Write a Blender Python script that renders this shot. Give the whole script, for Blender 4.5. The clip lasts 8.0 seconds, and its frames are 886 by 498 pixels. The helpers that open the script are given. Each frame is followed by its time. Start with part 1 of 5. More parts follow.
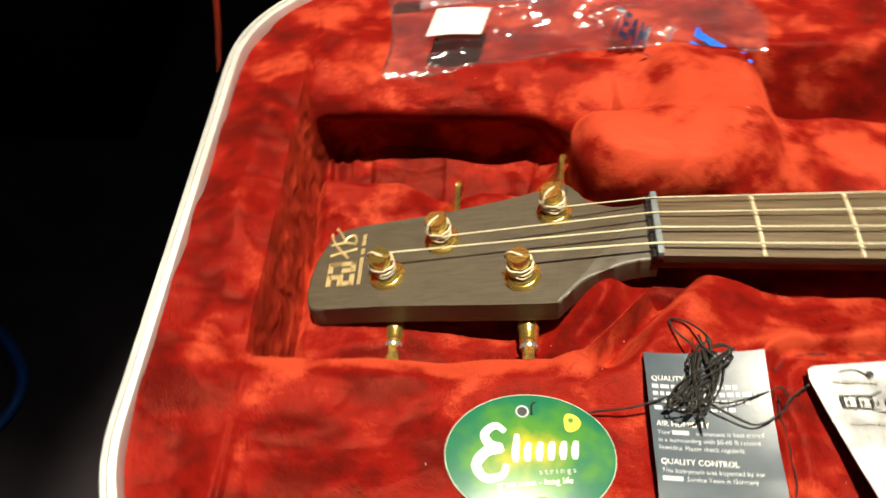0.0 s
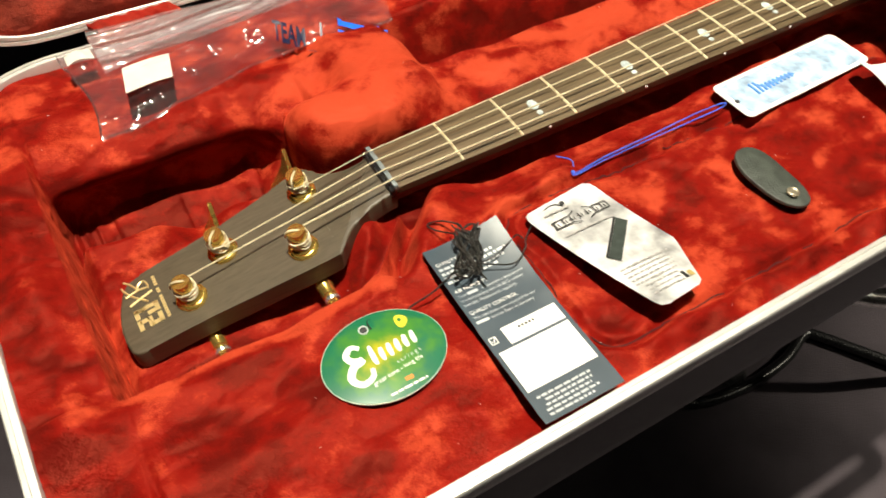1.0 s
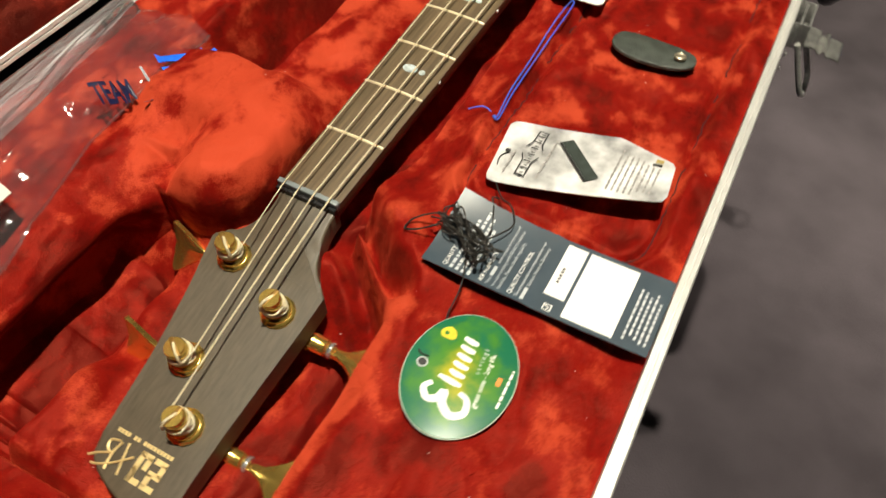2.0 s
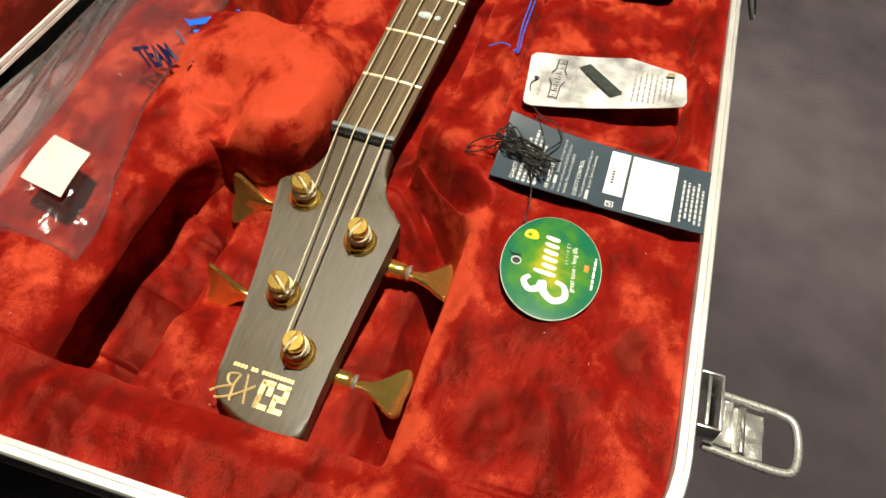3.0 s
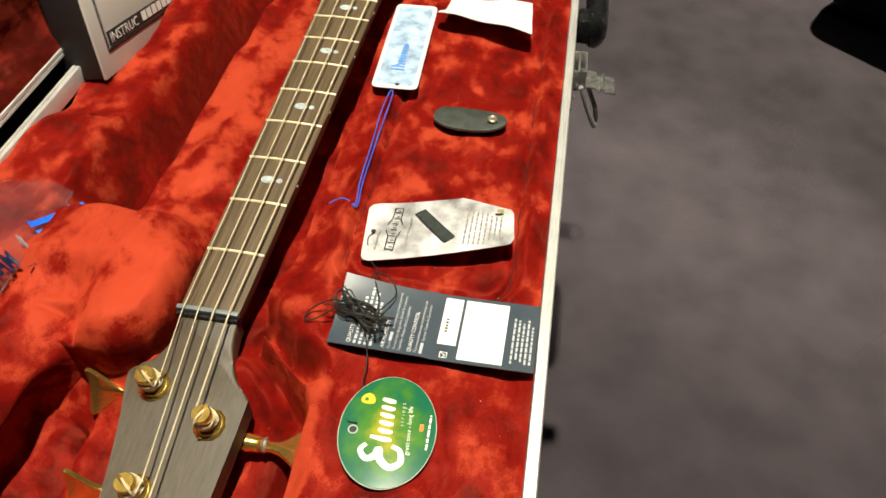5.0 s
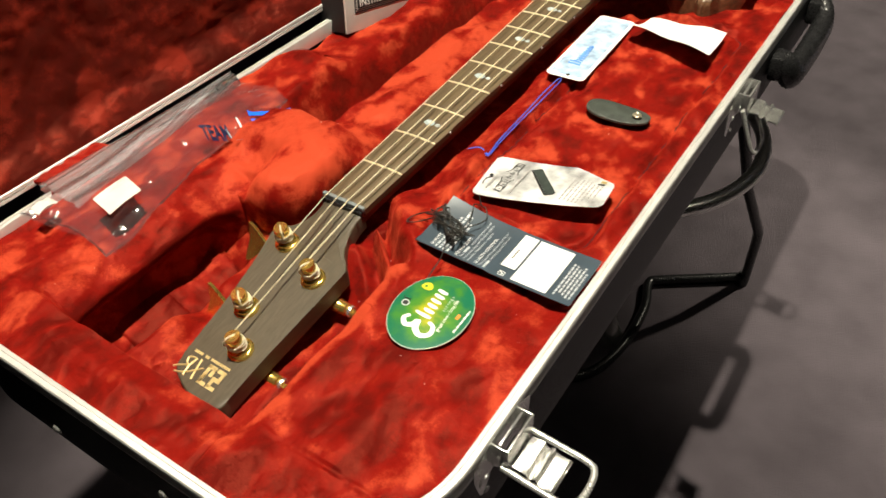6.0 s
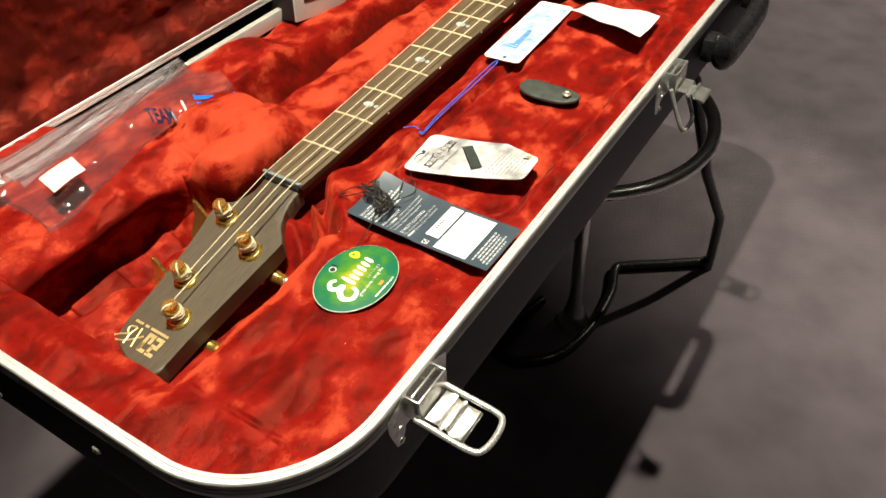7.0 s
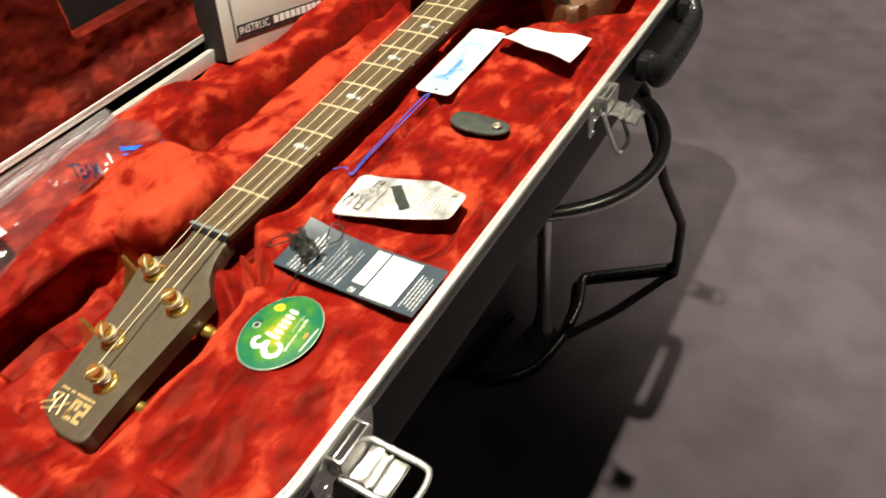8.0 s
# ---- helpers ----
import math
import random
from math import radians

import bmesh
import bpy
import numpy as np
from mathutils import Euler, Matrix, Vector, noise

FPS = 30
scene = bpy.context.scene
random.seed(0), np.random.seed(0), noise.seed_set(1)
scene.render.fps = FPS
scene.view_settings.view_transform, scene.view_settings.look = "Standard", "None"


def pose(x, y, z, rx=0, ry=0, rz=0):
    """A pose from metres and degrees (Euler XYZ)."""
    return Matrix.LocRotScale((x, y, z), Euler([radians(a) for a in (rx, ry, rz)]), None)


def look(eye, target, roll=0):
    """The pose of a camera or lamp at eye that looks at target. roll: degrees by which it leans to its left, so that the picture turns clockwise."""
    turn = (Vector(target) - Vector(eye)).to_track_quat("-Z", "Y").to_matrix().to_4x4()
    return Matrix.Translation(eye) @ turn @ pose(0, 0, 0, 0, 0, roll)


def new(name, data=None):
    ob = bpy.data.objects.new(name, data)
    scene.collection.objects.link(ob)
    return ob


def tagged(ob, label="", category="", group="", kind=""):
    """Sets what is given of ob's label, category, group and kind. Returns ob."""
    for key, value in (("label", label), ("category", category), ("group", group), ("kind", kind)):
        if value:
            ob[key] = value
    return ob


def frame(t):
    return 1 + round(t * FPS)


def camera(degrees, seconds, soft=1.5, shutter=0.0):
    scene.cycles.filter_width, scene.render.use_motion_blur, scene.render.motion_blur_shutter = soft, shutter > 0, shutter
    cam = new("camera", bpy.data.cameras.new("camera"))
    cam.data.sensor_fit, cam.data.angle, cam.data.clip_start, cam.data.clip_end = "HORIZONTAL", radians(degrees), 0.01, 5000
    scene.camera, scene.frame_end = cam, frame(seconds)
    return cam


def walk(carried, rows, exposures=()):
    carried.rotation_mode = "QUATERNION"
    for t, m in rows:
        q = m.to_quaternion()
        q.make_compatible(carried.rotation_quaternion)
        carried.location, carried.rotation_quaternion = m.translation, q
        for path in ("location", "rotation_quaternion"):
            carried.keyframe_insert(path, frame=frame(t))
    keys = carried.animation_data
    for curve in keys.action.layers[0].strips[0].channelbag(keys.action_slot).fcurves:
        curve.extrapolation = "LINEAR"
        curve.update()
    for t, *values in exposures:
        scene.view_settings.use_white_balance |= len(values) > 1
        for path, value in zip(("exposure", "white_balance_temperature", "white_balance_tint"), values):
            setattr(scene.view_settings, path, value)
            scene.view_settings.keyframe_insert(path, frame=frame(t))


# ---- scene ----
cam = camera(59.4, 8.0, 1.5, 0.25)
PATH = [
    (0, (-0.0941, -0.2480, 0.3034), (-0.1660, 0.9686, -1.2825), -1.30),
    (0.5, (-0.1723, -0.2705, 0.3395), (0.4028, 0.8702, -1.1993), -0.09),
    (1, (-0.1661, -0.3126, 0.3505), (0.5553, 0.7421, -1.1880), 3.94),
    (1.2, (-0.1529, -0.3240, 0.3460), (0.5878, 0.7204, -1.1905), 3.36),
    (2.3, (-0.2808, -0.1404, 0.3206), (0.9153, 0.1816, -1.2497), 5.81),
    (2.5, (-0.3060, -0.1293, 0.3186), (0.9078, 0.1493, -1.2464), 7.45),
    (3, (-0.3212, -0.1204, 0.3257), (0.8912, 0.1383, -1.2438), 6.22),
    (3.5, (-0.2927, -0.1430, 0.3483), (0.9424, 0.1193, -1.2027), -0.41),
    (4, (-0.2686, -0.1660, 0.3560), (1.0336, -0.0009, -1.1529), -1.00),
    (4.2, (-0.2654, -0.1665, 0.3578), (1.0568, -0.0429, -1.1377), 0.10),
    (5.3, (-0.2895, -0.2127, 0.3821), (1.0892, 0.1389, -1.0235), 1.87),
    (5.5, (-0.3097, -0.2515, 0.3764), (1.0222, 0.3178, -1.0027), 0.67),
    (6, (-0.3426, -0.3310, 0.3751), (0.8624, 0.5268, -0.9710), -2.93),
    (6.5, (-0.3332, -0.3752, 0.3743), (0.8822, 0.4730, -0.9687), -3.85),
    (7, (-0.3454, -0.3886, 0.3766), (0.8679, 0.4521, -0.9730), -3.22),
    (7.5, (-0.3540, -0.3908, 0.3778), (0.8520, 0.4530, -0.9762), -3.01),
    (8, (-0.3043, -0.4140, 0.3894), (0.9389, 0.4015, -0.9483), -5.57),
]
EXPOSURES = [(0, 0.22), (0.5, 0.10), (1.2, 0.1), (2.3, -0.28), (2.6, -0.26), (3.0, -0.04), (4.2, -0.10), (5.3, -0.14), (5.5, -0.12), (6.0, 0.10), (6.5, 0.16), (7.0, 0.26), (7.5, 0.27), (8.0, 0.33)]
walk(cam, [(t, look(eye, target, roll)) for t, eye, target, roll in PATH], EXPOSURES)

# ---- world, lamps ----
world = bpy.data.worlds.new("room_glow")
scene.world = world
world.use_nodes = True
world.node_tree.nodes["Background"].inputs[0].default_value = (0.9, 0.95, 1.0, 1)
world.node_tree.nodes["Background"].inputs[1].default_value = 0.02
FLOOR_Z, CEIL_Z = -0.77, 2.42
LAMPS = [  # x, y, watts, radius, what it is aimed at, cone
    (0.0, -0.15, 490.0, 0.026, (0.29, -0.12, -0.1), 41),
    (3.2, -1.6, 900.0, 0.04, (2.2, -1.05, -0.77), 50),
    # next three: weak unseen fill spots, added to soften shade and give glints
    (-0.4, 0.8, 4.0, 0.05, (0.0, 0.0, 0.0), 40),
    (1.1, 0.8, 6.0, 0.05, (0.4, 0.1, 0.0), 40),
    (0.7, -1.6, 10.0, 0.05, (0.9, -0.45, -0.77), 40),
    (-1.2, -0.9, 60.0, 0.05, (-0.95, -0.33, -0.77), 20),
]
for lx, ly, watts, rad, aim, cone in LAMPS:
    lamp = new("key_and_fill_spot", bpy.data.lights.new("key_and_fill_spot", "SPOT"))
    lamp.data.shadow_soft_size, lamp.data.energy = rad, watts
    lamp.data.spot_size, lamp.data.spot_blend = radians(cone), 0.45
    lamp.data.color = (1.0, 0.92, 0.73)
    lamp.matrix_world = look((lx, ly, CEIL_Z - 0.085), aim)


# ---- materials ----
def mat(name, color, rough=0.5, metal=0.0, vary=0.0, scale=60.0, bump=0.0, bscale=400.0, **more):
    """A principled material with two scales of variation in colour and relief."""
    m = bpy.data.materials.new(name)
    m.use_nodes = True
    nt = m.node_tree
    b = nt.nodes["Principled BSDF"]
    b.inputs["Base Color"].default_value = (*color, 1)
    b.inputs["Roughness"].default_value = rough
    b.inputs["Metallic"].default_value = metal
    for key, value in more.items():
        b.inputs[key.replace("_", " ")].default_value = value
    geo = nt.nodes.new("ShaderNodeTexCoord")
    if vary:
        n1 = nt.nodes.new("ShaderNodeTexNoise")
        n1.inputs["Scale"].default_value, n1.inputs["Detail"].default_value = scale, 6
        nt.links.new(geo.outputs["Object"], n1.inputs["Vector"])
        ramp = nt.nodes.new("ShaderNodeValToRGB")
        lo, hi = [max(0, c * (1 - vary)) for c in color], [min(1, c * (1 + vary)) for c in color]
        ramp.color_ramp.elements[0].position, ramp.color_ramp.elements[1].position = 0.3, 0.7
        ramp.color_ramp.elements[0].color, ramp.color_ramp.elements[1].color = (*lo, 1), (*hi, 1)
        nt.links.new(n1.outputs["Fac"], ramp.inputs["Fac"])
        nt.links.new(ramp.outputs["Color"], b.inputs["Base Color"])
        mr = nt.nodes.new("ShaderNodeMapRange")
        mr.inputs["To Min"].default_value, mr.inputs["To Max"].default_value = max(0, rough - 0.12), min(1, rough + 0.12)
        n3 = nt.nodes.new("ShaderNodeTexNoise")
        n3.inputs["Scale"].default_value, n3.inputs["Detail"].default_value = scale * 4, 4
        nt.links.new(geo.outputs["Object"], n3.inputs["Vector"])
        nt.links.new(n3.outputs["Fac"], mr.inputs["Value"])
        nt.links.new(mr.outputs["Result"], b.inputs["Roughness"])
    if bump:
        n2 = nt.nodes.new("ShaderNodeTexNoise")
        n2.inputs["Scale"].default_value, n2.inputs["Detail"].default_value = bscale, 5
        nt.links.new(geo.outputs["Object"], n2.inputs["Vector"])
        bp = nt.nodes.new("ShaderNodeBump")
        bp.inputs["Strength"].default_value, bp.inputs["Distance"].default_value = bump, 0.002
        nt.links.new(n2.outputs["Fac"], bp.inputs["Height"])
        nt.links.new(bp.outputs["Normal"], b.inputs["Normal"])
    return m


def grain(name, dark, light, rough, along=(6, 90, 90), bump=0.15, scale=4.0):
    """Wood with streaks along x."""
    m = bpy.data.materials.new(name)
    m.use_nodes = True
    nt = m.node_tree
    b = nt.nodes["Principled BSDF"]
    geo = nt.nodes.new("ShaderNodeTexCoord")
    mp = nt.nodes.new("ShaderNodeMapping")
    mp.inputs["Scale"].default_value = along
    nt.links.new(geo.outputs["Object"], mp.inputs["Vector"])
    n1 = nt.nodes.new("ShaderNodeTexNoise")
    n1.inputs["Scale"].default_value, n1.inputs["Detail"].default_value, n1.inputs["Roughness"].default_value = scale, 8, 0.65
    nt.links.new(mp.outputs["Vector"], n1.inputs["Vector"])
    ramp = nt.nodes.new("ShaderNodeValToRGB")
    ramp.color_ramp.elements[0].position, ramp.color_ramp.elements[1].position = 0.32, 0.68
    ramp.color_ramp.elements[0].color, ramp.color_ramp.elements[1].color = (*dark, 1), (*light, 1)
    nt.links.new(n1.outputs["Fac"], ramp.inputs["Fac"])
    nt.links.new(ramp.outputs["Color"], b.inputs["Base Color"])
    b.inputs["Roughness"].default_value = rough
    bp = nt.nodes.new("ShaderNodeBump")
    bp.inputs["Strength"].default_value, bp.inputs["Distance"].default_value = bump, 0.0006
    nt.links.new(n1.outputs["Fac"], bp.inputs["Height"])
    nt.links.new(bp.outputs["Normal"], b.inputs["Normal"])
    return m


# highlights on lips and cushion, shade in pocket and compartment, painted into the colour
LIGHT_SHADE_PATCHES = [(0.012, 0.076, 0.066, 0.056, 0.21), (-0.165, 0.118, 0.036, 0.020, 0.09), (0.31, 0.118, 0.25, 0.028, -0.26), (0.21, 0.058, 0.16, 0.022, 0.14), (0.02, 0.150, 0.06, 0.03, 0.06), (-0.222, 0.0, 0.026, 0.15, -0.09), (-0.15, -0.150, 0.09, 0.045, -0.09), (-0.11, -0.054, 0.085, 0.018, -0.16), (-0.11, 0.086, 0.09, 0.016, -0.14), (-0.115, -0.080, 0.10, 0.0085, 0.20), (0.20, 0.074, 0.14, 0.010, 0.09)]  # x, y, half length, half width, how pale; minus is darker


def plush(name, dark, mid, light, light_shade=(), sheen=1.0):
    """Deep-pile red plush: the nap lies this way and that, so that it is lighter and darker in patches; painted light
    and shade add to that.
    """
    m = bpy.data.materials.new(name)
    m.use_nodes = True
    nt = m.node_tree
    b = nt.nodes["Principled BSDF"]
    geo = nt.nodes.new("ShaderNodeTexCoord")
    def noise_at(scale, detail, rough, twist, stretch=(1, 1, 1)):
        mp = nt.nodes.new("ShaderNodeMapping")
        mp.inputs["Scale"].default_value = stretch
        nt.links.new(geo.outputs["Object"], mp.inputs["Vector"])
        n = nt.nodes.new("ShaderNodeTexNoise")
        n.inputs["Scale"].default_value, n.inputs["Detail"].default_value = scale, detail
        n.inputs["Roughness"].default_value, n.inputs["Distortion"].default_value = rough, twist
        nt.links.new(mp.outputs[0], n.inputs["Vector"])
        return n.outputs["Fac"]
    def total(*terms):
        last = None
        for sock, w in terms:
            ma = nt.nodes.new("ShaderNodeMath")
            ma.operation = "MULTIPLY_ADD"
            ma.inputs[1].default_value, ma.inputs[2].default_value = w, 0.0
            nt.links.new(sock, ma.inputs[0])
            if last:
                nt.links.new(last, ma.inputs[2])
            last = ma.outputs[0]
        return last
    nap, lump = noise_at(34, 1.0, 0.45, 0.3, (0.85, 1.1, 1)), noise_at(85, 0.6, 0.4, 0.3, (0.8, 1.15, 1))
    tuft, fibre = noise_at(190, 3, 0.6, 0.0, (0.9, 1.1, 1)), noise_at(1300, 3, 0.6, 0.0, (0.8, 1.2, 1))
    terms = [(nap, 0.72), (lump, 0.26), (tuft, 0.28), (fibre, 0.24)]
    # each listed place is painted paler for light, darker for shade
    for x, y, hx, hy, pale in light_shade:
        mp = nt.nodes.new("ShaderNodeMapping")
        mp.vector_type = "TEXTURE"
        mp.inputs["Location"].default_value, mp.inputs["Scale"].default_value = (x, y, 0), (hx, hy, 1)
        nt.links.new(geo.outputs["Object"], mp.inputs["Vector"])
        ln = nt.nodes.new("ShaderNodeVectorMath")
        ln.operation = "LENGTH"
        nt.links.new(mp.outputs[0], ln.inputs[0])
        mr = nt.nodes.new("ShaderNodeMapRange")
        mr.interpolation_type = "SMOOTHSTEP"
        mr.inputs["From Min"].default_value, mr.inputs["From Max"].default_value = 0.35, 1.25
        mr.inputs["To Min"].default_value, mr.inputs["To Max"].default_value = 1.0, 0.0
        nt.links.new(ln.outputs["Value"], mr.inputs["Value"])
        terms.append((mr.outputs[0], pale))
    ramp = nt.nodes.new("ShaderNodeValToRGB")
    ramp.color_ramp.interpolation = "EASE"
    e = ramp.color_ramp.elements
    e[0].position, e[0].color = 0.56, (*dark, 1)
    e[1].position, e[1].color = 0.94, (*light, 1)
    e.new(0.74).color = (*mid, 1)
    nt.links.new(total(*terms), ramp.inputs["Fac"])
    nt.links.new(ramp.outputs["Color"], b.inputs["Base Color"])
    b.inputs["Roughness"].default_value = 0.95
    b.inputs["Specular IOR Level"].default_value = 0.05
    bp = nt.nodes.new("ShaderNodeBump")
    bp.inputs["Strength"].default_value, bp.inputs["Distance"].default_value = 0.42, 0.0080
    nt.links.new(total((lump, 0.9), (tuft, 0.20), (fibre, 0.10)), bp.inputs["Height"])
    nt.links.new(bp.outputs["Normal"], b.inputs["Normal"])
    # the tips of the pile catch the light where it is seen or lit aslant
    velvet, both = nt.nodes.new("ShaderNodeBsdfSheen"), nt.nodes.new("ShaderNodeAddShader")
    velvet.distribution = "MICROFIBER"
    velvet.inputs["Color"].default_value = (sheen, 0.110 * sheen, 0.045 * sheen, 1)
    velvet.inputs["Roughness"].default_value = 0.5
    nt.links.new(bp.outputs["Normal"], velvet.inputs["Normal"])
    nt.links.new(b.outputs[0], both.inputs[0])
    nt.links.new(velvet.outputs[0], both.inputs[1])
    # a soft shine where the fibres lie flat
    shine, whole = nt.nodes.new("ShaderNodeBsdfGlossy"), nt.nodes.new("ShaderNodeAddShader")
    shine.inputs["Color"].default_value = (0.150 * sheen, 0.027 * sheen, 0.016 * sheen, 1)
    shine.inputs["Roughness"].default_value = 0.48
    nt.links.new(bp.outputs["Normal"], shine.inputs["Normal"])
    nt.links.new(both.outputs[0], whole.inputs[0])
    nt.links.new(shine.outputs[0], whole.inputs[1])
    nt.links.new(whole.outputs[0], nt.nodes["Material Output"].inputs[0])
    return m


RED = plush("red_plush", (0.072, 0.0006, 0.0004), (0.165, 0.0020, 0.0010), (0.40, 0.046, 0.018), LIGHT_SHADE_PATCHES, 0.28)
# the same plush, darkened in colour for the shade on lid and strap
SHADED_RED = plush("shaded_red_plush", (0.014, 0.0003, 0.0002), (0.032, 0.0008, 0.0005), (0.13, 0.010, 0.005), (), 0.32)
RIM = mat("brushed_aluminium", (0.73, 0.725, 0.70), 0.46, 0.62, 0.08, 40, 0.05, 900)
SHELL = mat("black_case_shell", (0.012, 0.012, 0.013), 0.45, 0, 0.4, 90, 0.35, 1500)
CHROME = mat("chrome", (0.84, 0.84, 0.82), 0.20, 0.86, 0.06, 200)
STEEL = mat("brushed_steel", (0.74, 0.74, 0.71), 0.20, 0.88, 0.08, 300, 0.25, 900)
STITCH = mat("dark_red_thread", (0.045, 0.003, 0.003), 0.9, 0, 0.3, 600)
BLACK = mat("black_plastic", (0.014, 0.014, 0.015), 0.28, 0, 0.3, 120, 0.1, 900)
GOLD = mat("gold_plating", (1.0, 0.68, 0.17), 0.20, 0.92, 0.06, 250)
KEYGOLD = mat("polished_gold", (1.0, 0.68, 0.17), 0.17, 0.92, 0.0, 200)
BAIL = mat("plated_wire", (0.88, 0.88, 0.85), 0.30, 0.8, 0.06, 200)
# gold darkened in colour for the shade inside the post slots
DARKGOLD = mat("shaded_gold", (0.22, 0.12, 0.025), 0.45, 0.6, 0.2, 300)
HEAD = grain("matt_dark_walnut", (0.056, 0.044, 0.028), (0.092, 0.073, 0.048), 0.42, (5, 130, 130), 0.12)
BOARD = grain("rosewood_board", (0.052, 0.034, 0.016), (0.150, 0.104, 0.054), 0.5, (5, 110, 110))
NECK = grain("dark_neck_wood", (0.02, 0.012, 0.008), (0.055, 0.034, 0.022), 0.45, (5, 90, 90))
BODY = grain("brown_body_wood", (0.07, 0.032, 0.014), (0.20, 0.10, 0.05), 0.4, (4, 60, 60))
FRET = mat("nickel_silver_fret", (0.84, 0.76, 0.52), 0.35, 0.40, 0.05, 300)
STRING = mat("coated_wound_string", (0.80, 0.72, 0.50), 0.4, 0.35, 0.12, 900, 0.5, 2500)
PEARL = mat("abalone_inlay", (0.50, 0.58, 0.60), 0.2, 0.1, 0.45, 260, Coat_Weight=0.6)
NUT = mat("dark_grey_nut", (0.16, 0.19, 0.20), 0.45, 0, 0.2, 200)
GOLDINK = mat("gold_transfer", (0.72, 0.55, 0.25), 0.4, 0.55, 0.1, 300)
PAPER = mat("white_card", (0.78, 0.78, 0.75), 0.6, 0, 0.06, 60, 0.04, 500)
INK = mat("black_ink", (0.02, 0.02, 0.02), 0.6, 0, 0.2, 200)
SLATE = mat("slate_blue_card", (0.035, 0.055, 0.075), 0.36, 0, 0.15, 40, 0.03, 500, Specular_IOR_Level=0.8)
GREYINK = mat("pale_grey_ink", (0.50, 0.53, 0.55), 0.5, 0, 0.05, 200)
WHITEINK = mat("white_ink", (0.82, 0.82, 0.80), 0.5, 0, 0.04, 200)
BLUEINK = mat("light_blue_ink", (0.08, 0.27, 0.68), 0.5, 0, 0.25, 120)
BLUECORD = mat("blue_cord", (0.05, 0.11, 0.60), 0.7, 0, 0.25, 600, 0.4, 2500)
CORD = mat("black_cord", (0.022, 0.020, 0.017), 0.38, 0, 0.3, 600, 0.6, 2500)
LEATHER = mat("black_leather", (0.050, 0.058, 0.050), 0.42, 0, 0.45, 120, 0.35, 700)
BOXCARD = mat("white_box_card", (0.66, 0.64, 0.60), 0.6, 0, 0.05, 40, 0.05, 300)
BOXDARK = mat("black_box_card", (0.012, 0.010, 0.010), 0.6, 0, 0.2, 60)
FELT = mat("black_felt", (0.006, 0.004, 0.004), 0.95, 0, 0.3, 200, 0.4, 900)
CARPET = mat("grey_carpet", (0.078, 0.066, 0.076), 0.95, 0, 0.20, 9, 0.9, 420, Specular_IOR_Level=0.1)
WALL = mat("dark_wall_paint", (0.05, 0.045, 0.045), 0.8, 0, 0.1, 3, 0.1, 60)
CEIL = mat("pale_ceiling_paint", (0.55, 0.55, 0.53), 0.9, 0, 0.1, 3)
BLUEJACKET = mat("blue_cable_jacket", (0.02, 0.16, 0.70), 0.35, 0, 0.1, 60)
GREYJACKET = mat("grey_cable_jacket", (0.25, 0.25, 0.26), 0.4, 0, 0.1, 60)
BLUECLOTH = mat("blue_nylon_cloth", (0.01, 0.05, 0.22), 0.5, 0, 0.3, 40, 0.3, 300)
STICKER = mat("white_sticker", (0.58, 0.57, 0.52), 0.6, 0, 0.05, 90)


def aged_card():
    """Pale card printed with grey clouds round the edge."""
    return mat("aged_grey_card", (0.50, 0.50, 0.50), 0.5, 0, 0.75, 42, 0.10, 120)


def green_print():
    """A yellow burst on green."""
    m = bpy.data.materials.new("green_burst_print")
    m.use_nodes = True
    nt = m.node_tree
    b = nt.nodes["Principled BSDF"]
    geo = nt.nodes.new("ShaderNodeTexCoord")
    no = nt.nodes.new("ShaderNodeTexNoise")
    no.inputs["Scale"].default_value, no.inputs["Detail"].default_value = 75, 4
    nt.links.new(geo.outputs["Object"], no.inputs["Vector"])
    mp = nt.nodes.new("ShaderNodeMapping")
    mp.inputs["Scale"].default_value = (30, 44, 0)
    nt.links.new(geo.outputs["Object"], mp.inputs["Vector"])
    gr = nt.nodes.new("ShaderNodeVectorMath")
    gr.operation = "LENGTH"
    nt.links.new(mp.outputs["Vector"], gr.inputs[0])
    ad = nt.nodes.new("ShaderNodeMath")
    ad.operation = "MULTIPLY_ADD"
    ad.inputs[1].default_value = 1.5
    nt.links.new(no.outputs["Fac"], ad.inputs[0])
    nt.links.new(gr.outputs["Value"], ad.inputs[2])
    ramp = nt.nodes.new("ShaderNodeValToRGB")
    e = ramp.color_ramp.elements
    ramp.color_ramp.interpolation = "EASE"
    e[0].position, e[0].color = 0.38, (0.40, 0.36, 0.006, 1)
    e[1].position, e[1].color = 0.88, (0.008, 0.125, 0.060, 1)
    e.new(0.66).color = (0.055, 0.20, 0.022, 1)
    half = nt.nodes.new("ShaderNodeMath")
    half.operation = "MULTIPLY"
    half.inputs[1].default_value = 0.5
    nt.links.new(ad.outputs[0], half.inputs[0])
    nt.links.new(half.outputs[0], ramp.inputs["Fac"])
    nt.links.new(ramp.outputs["Color"], b.inputs["Base Color"])
    b.inputs["Roughness"].default_value = 0.3
    return m


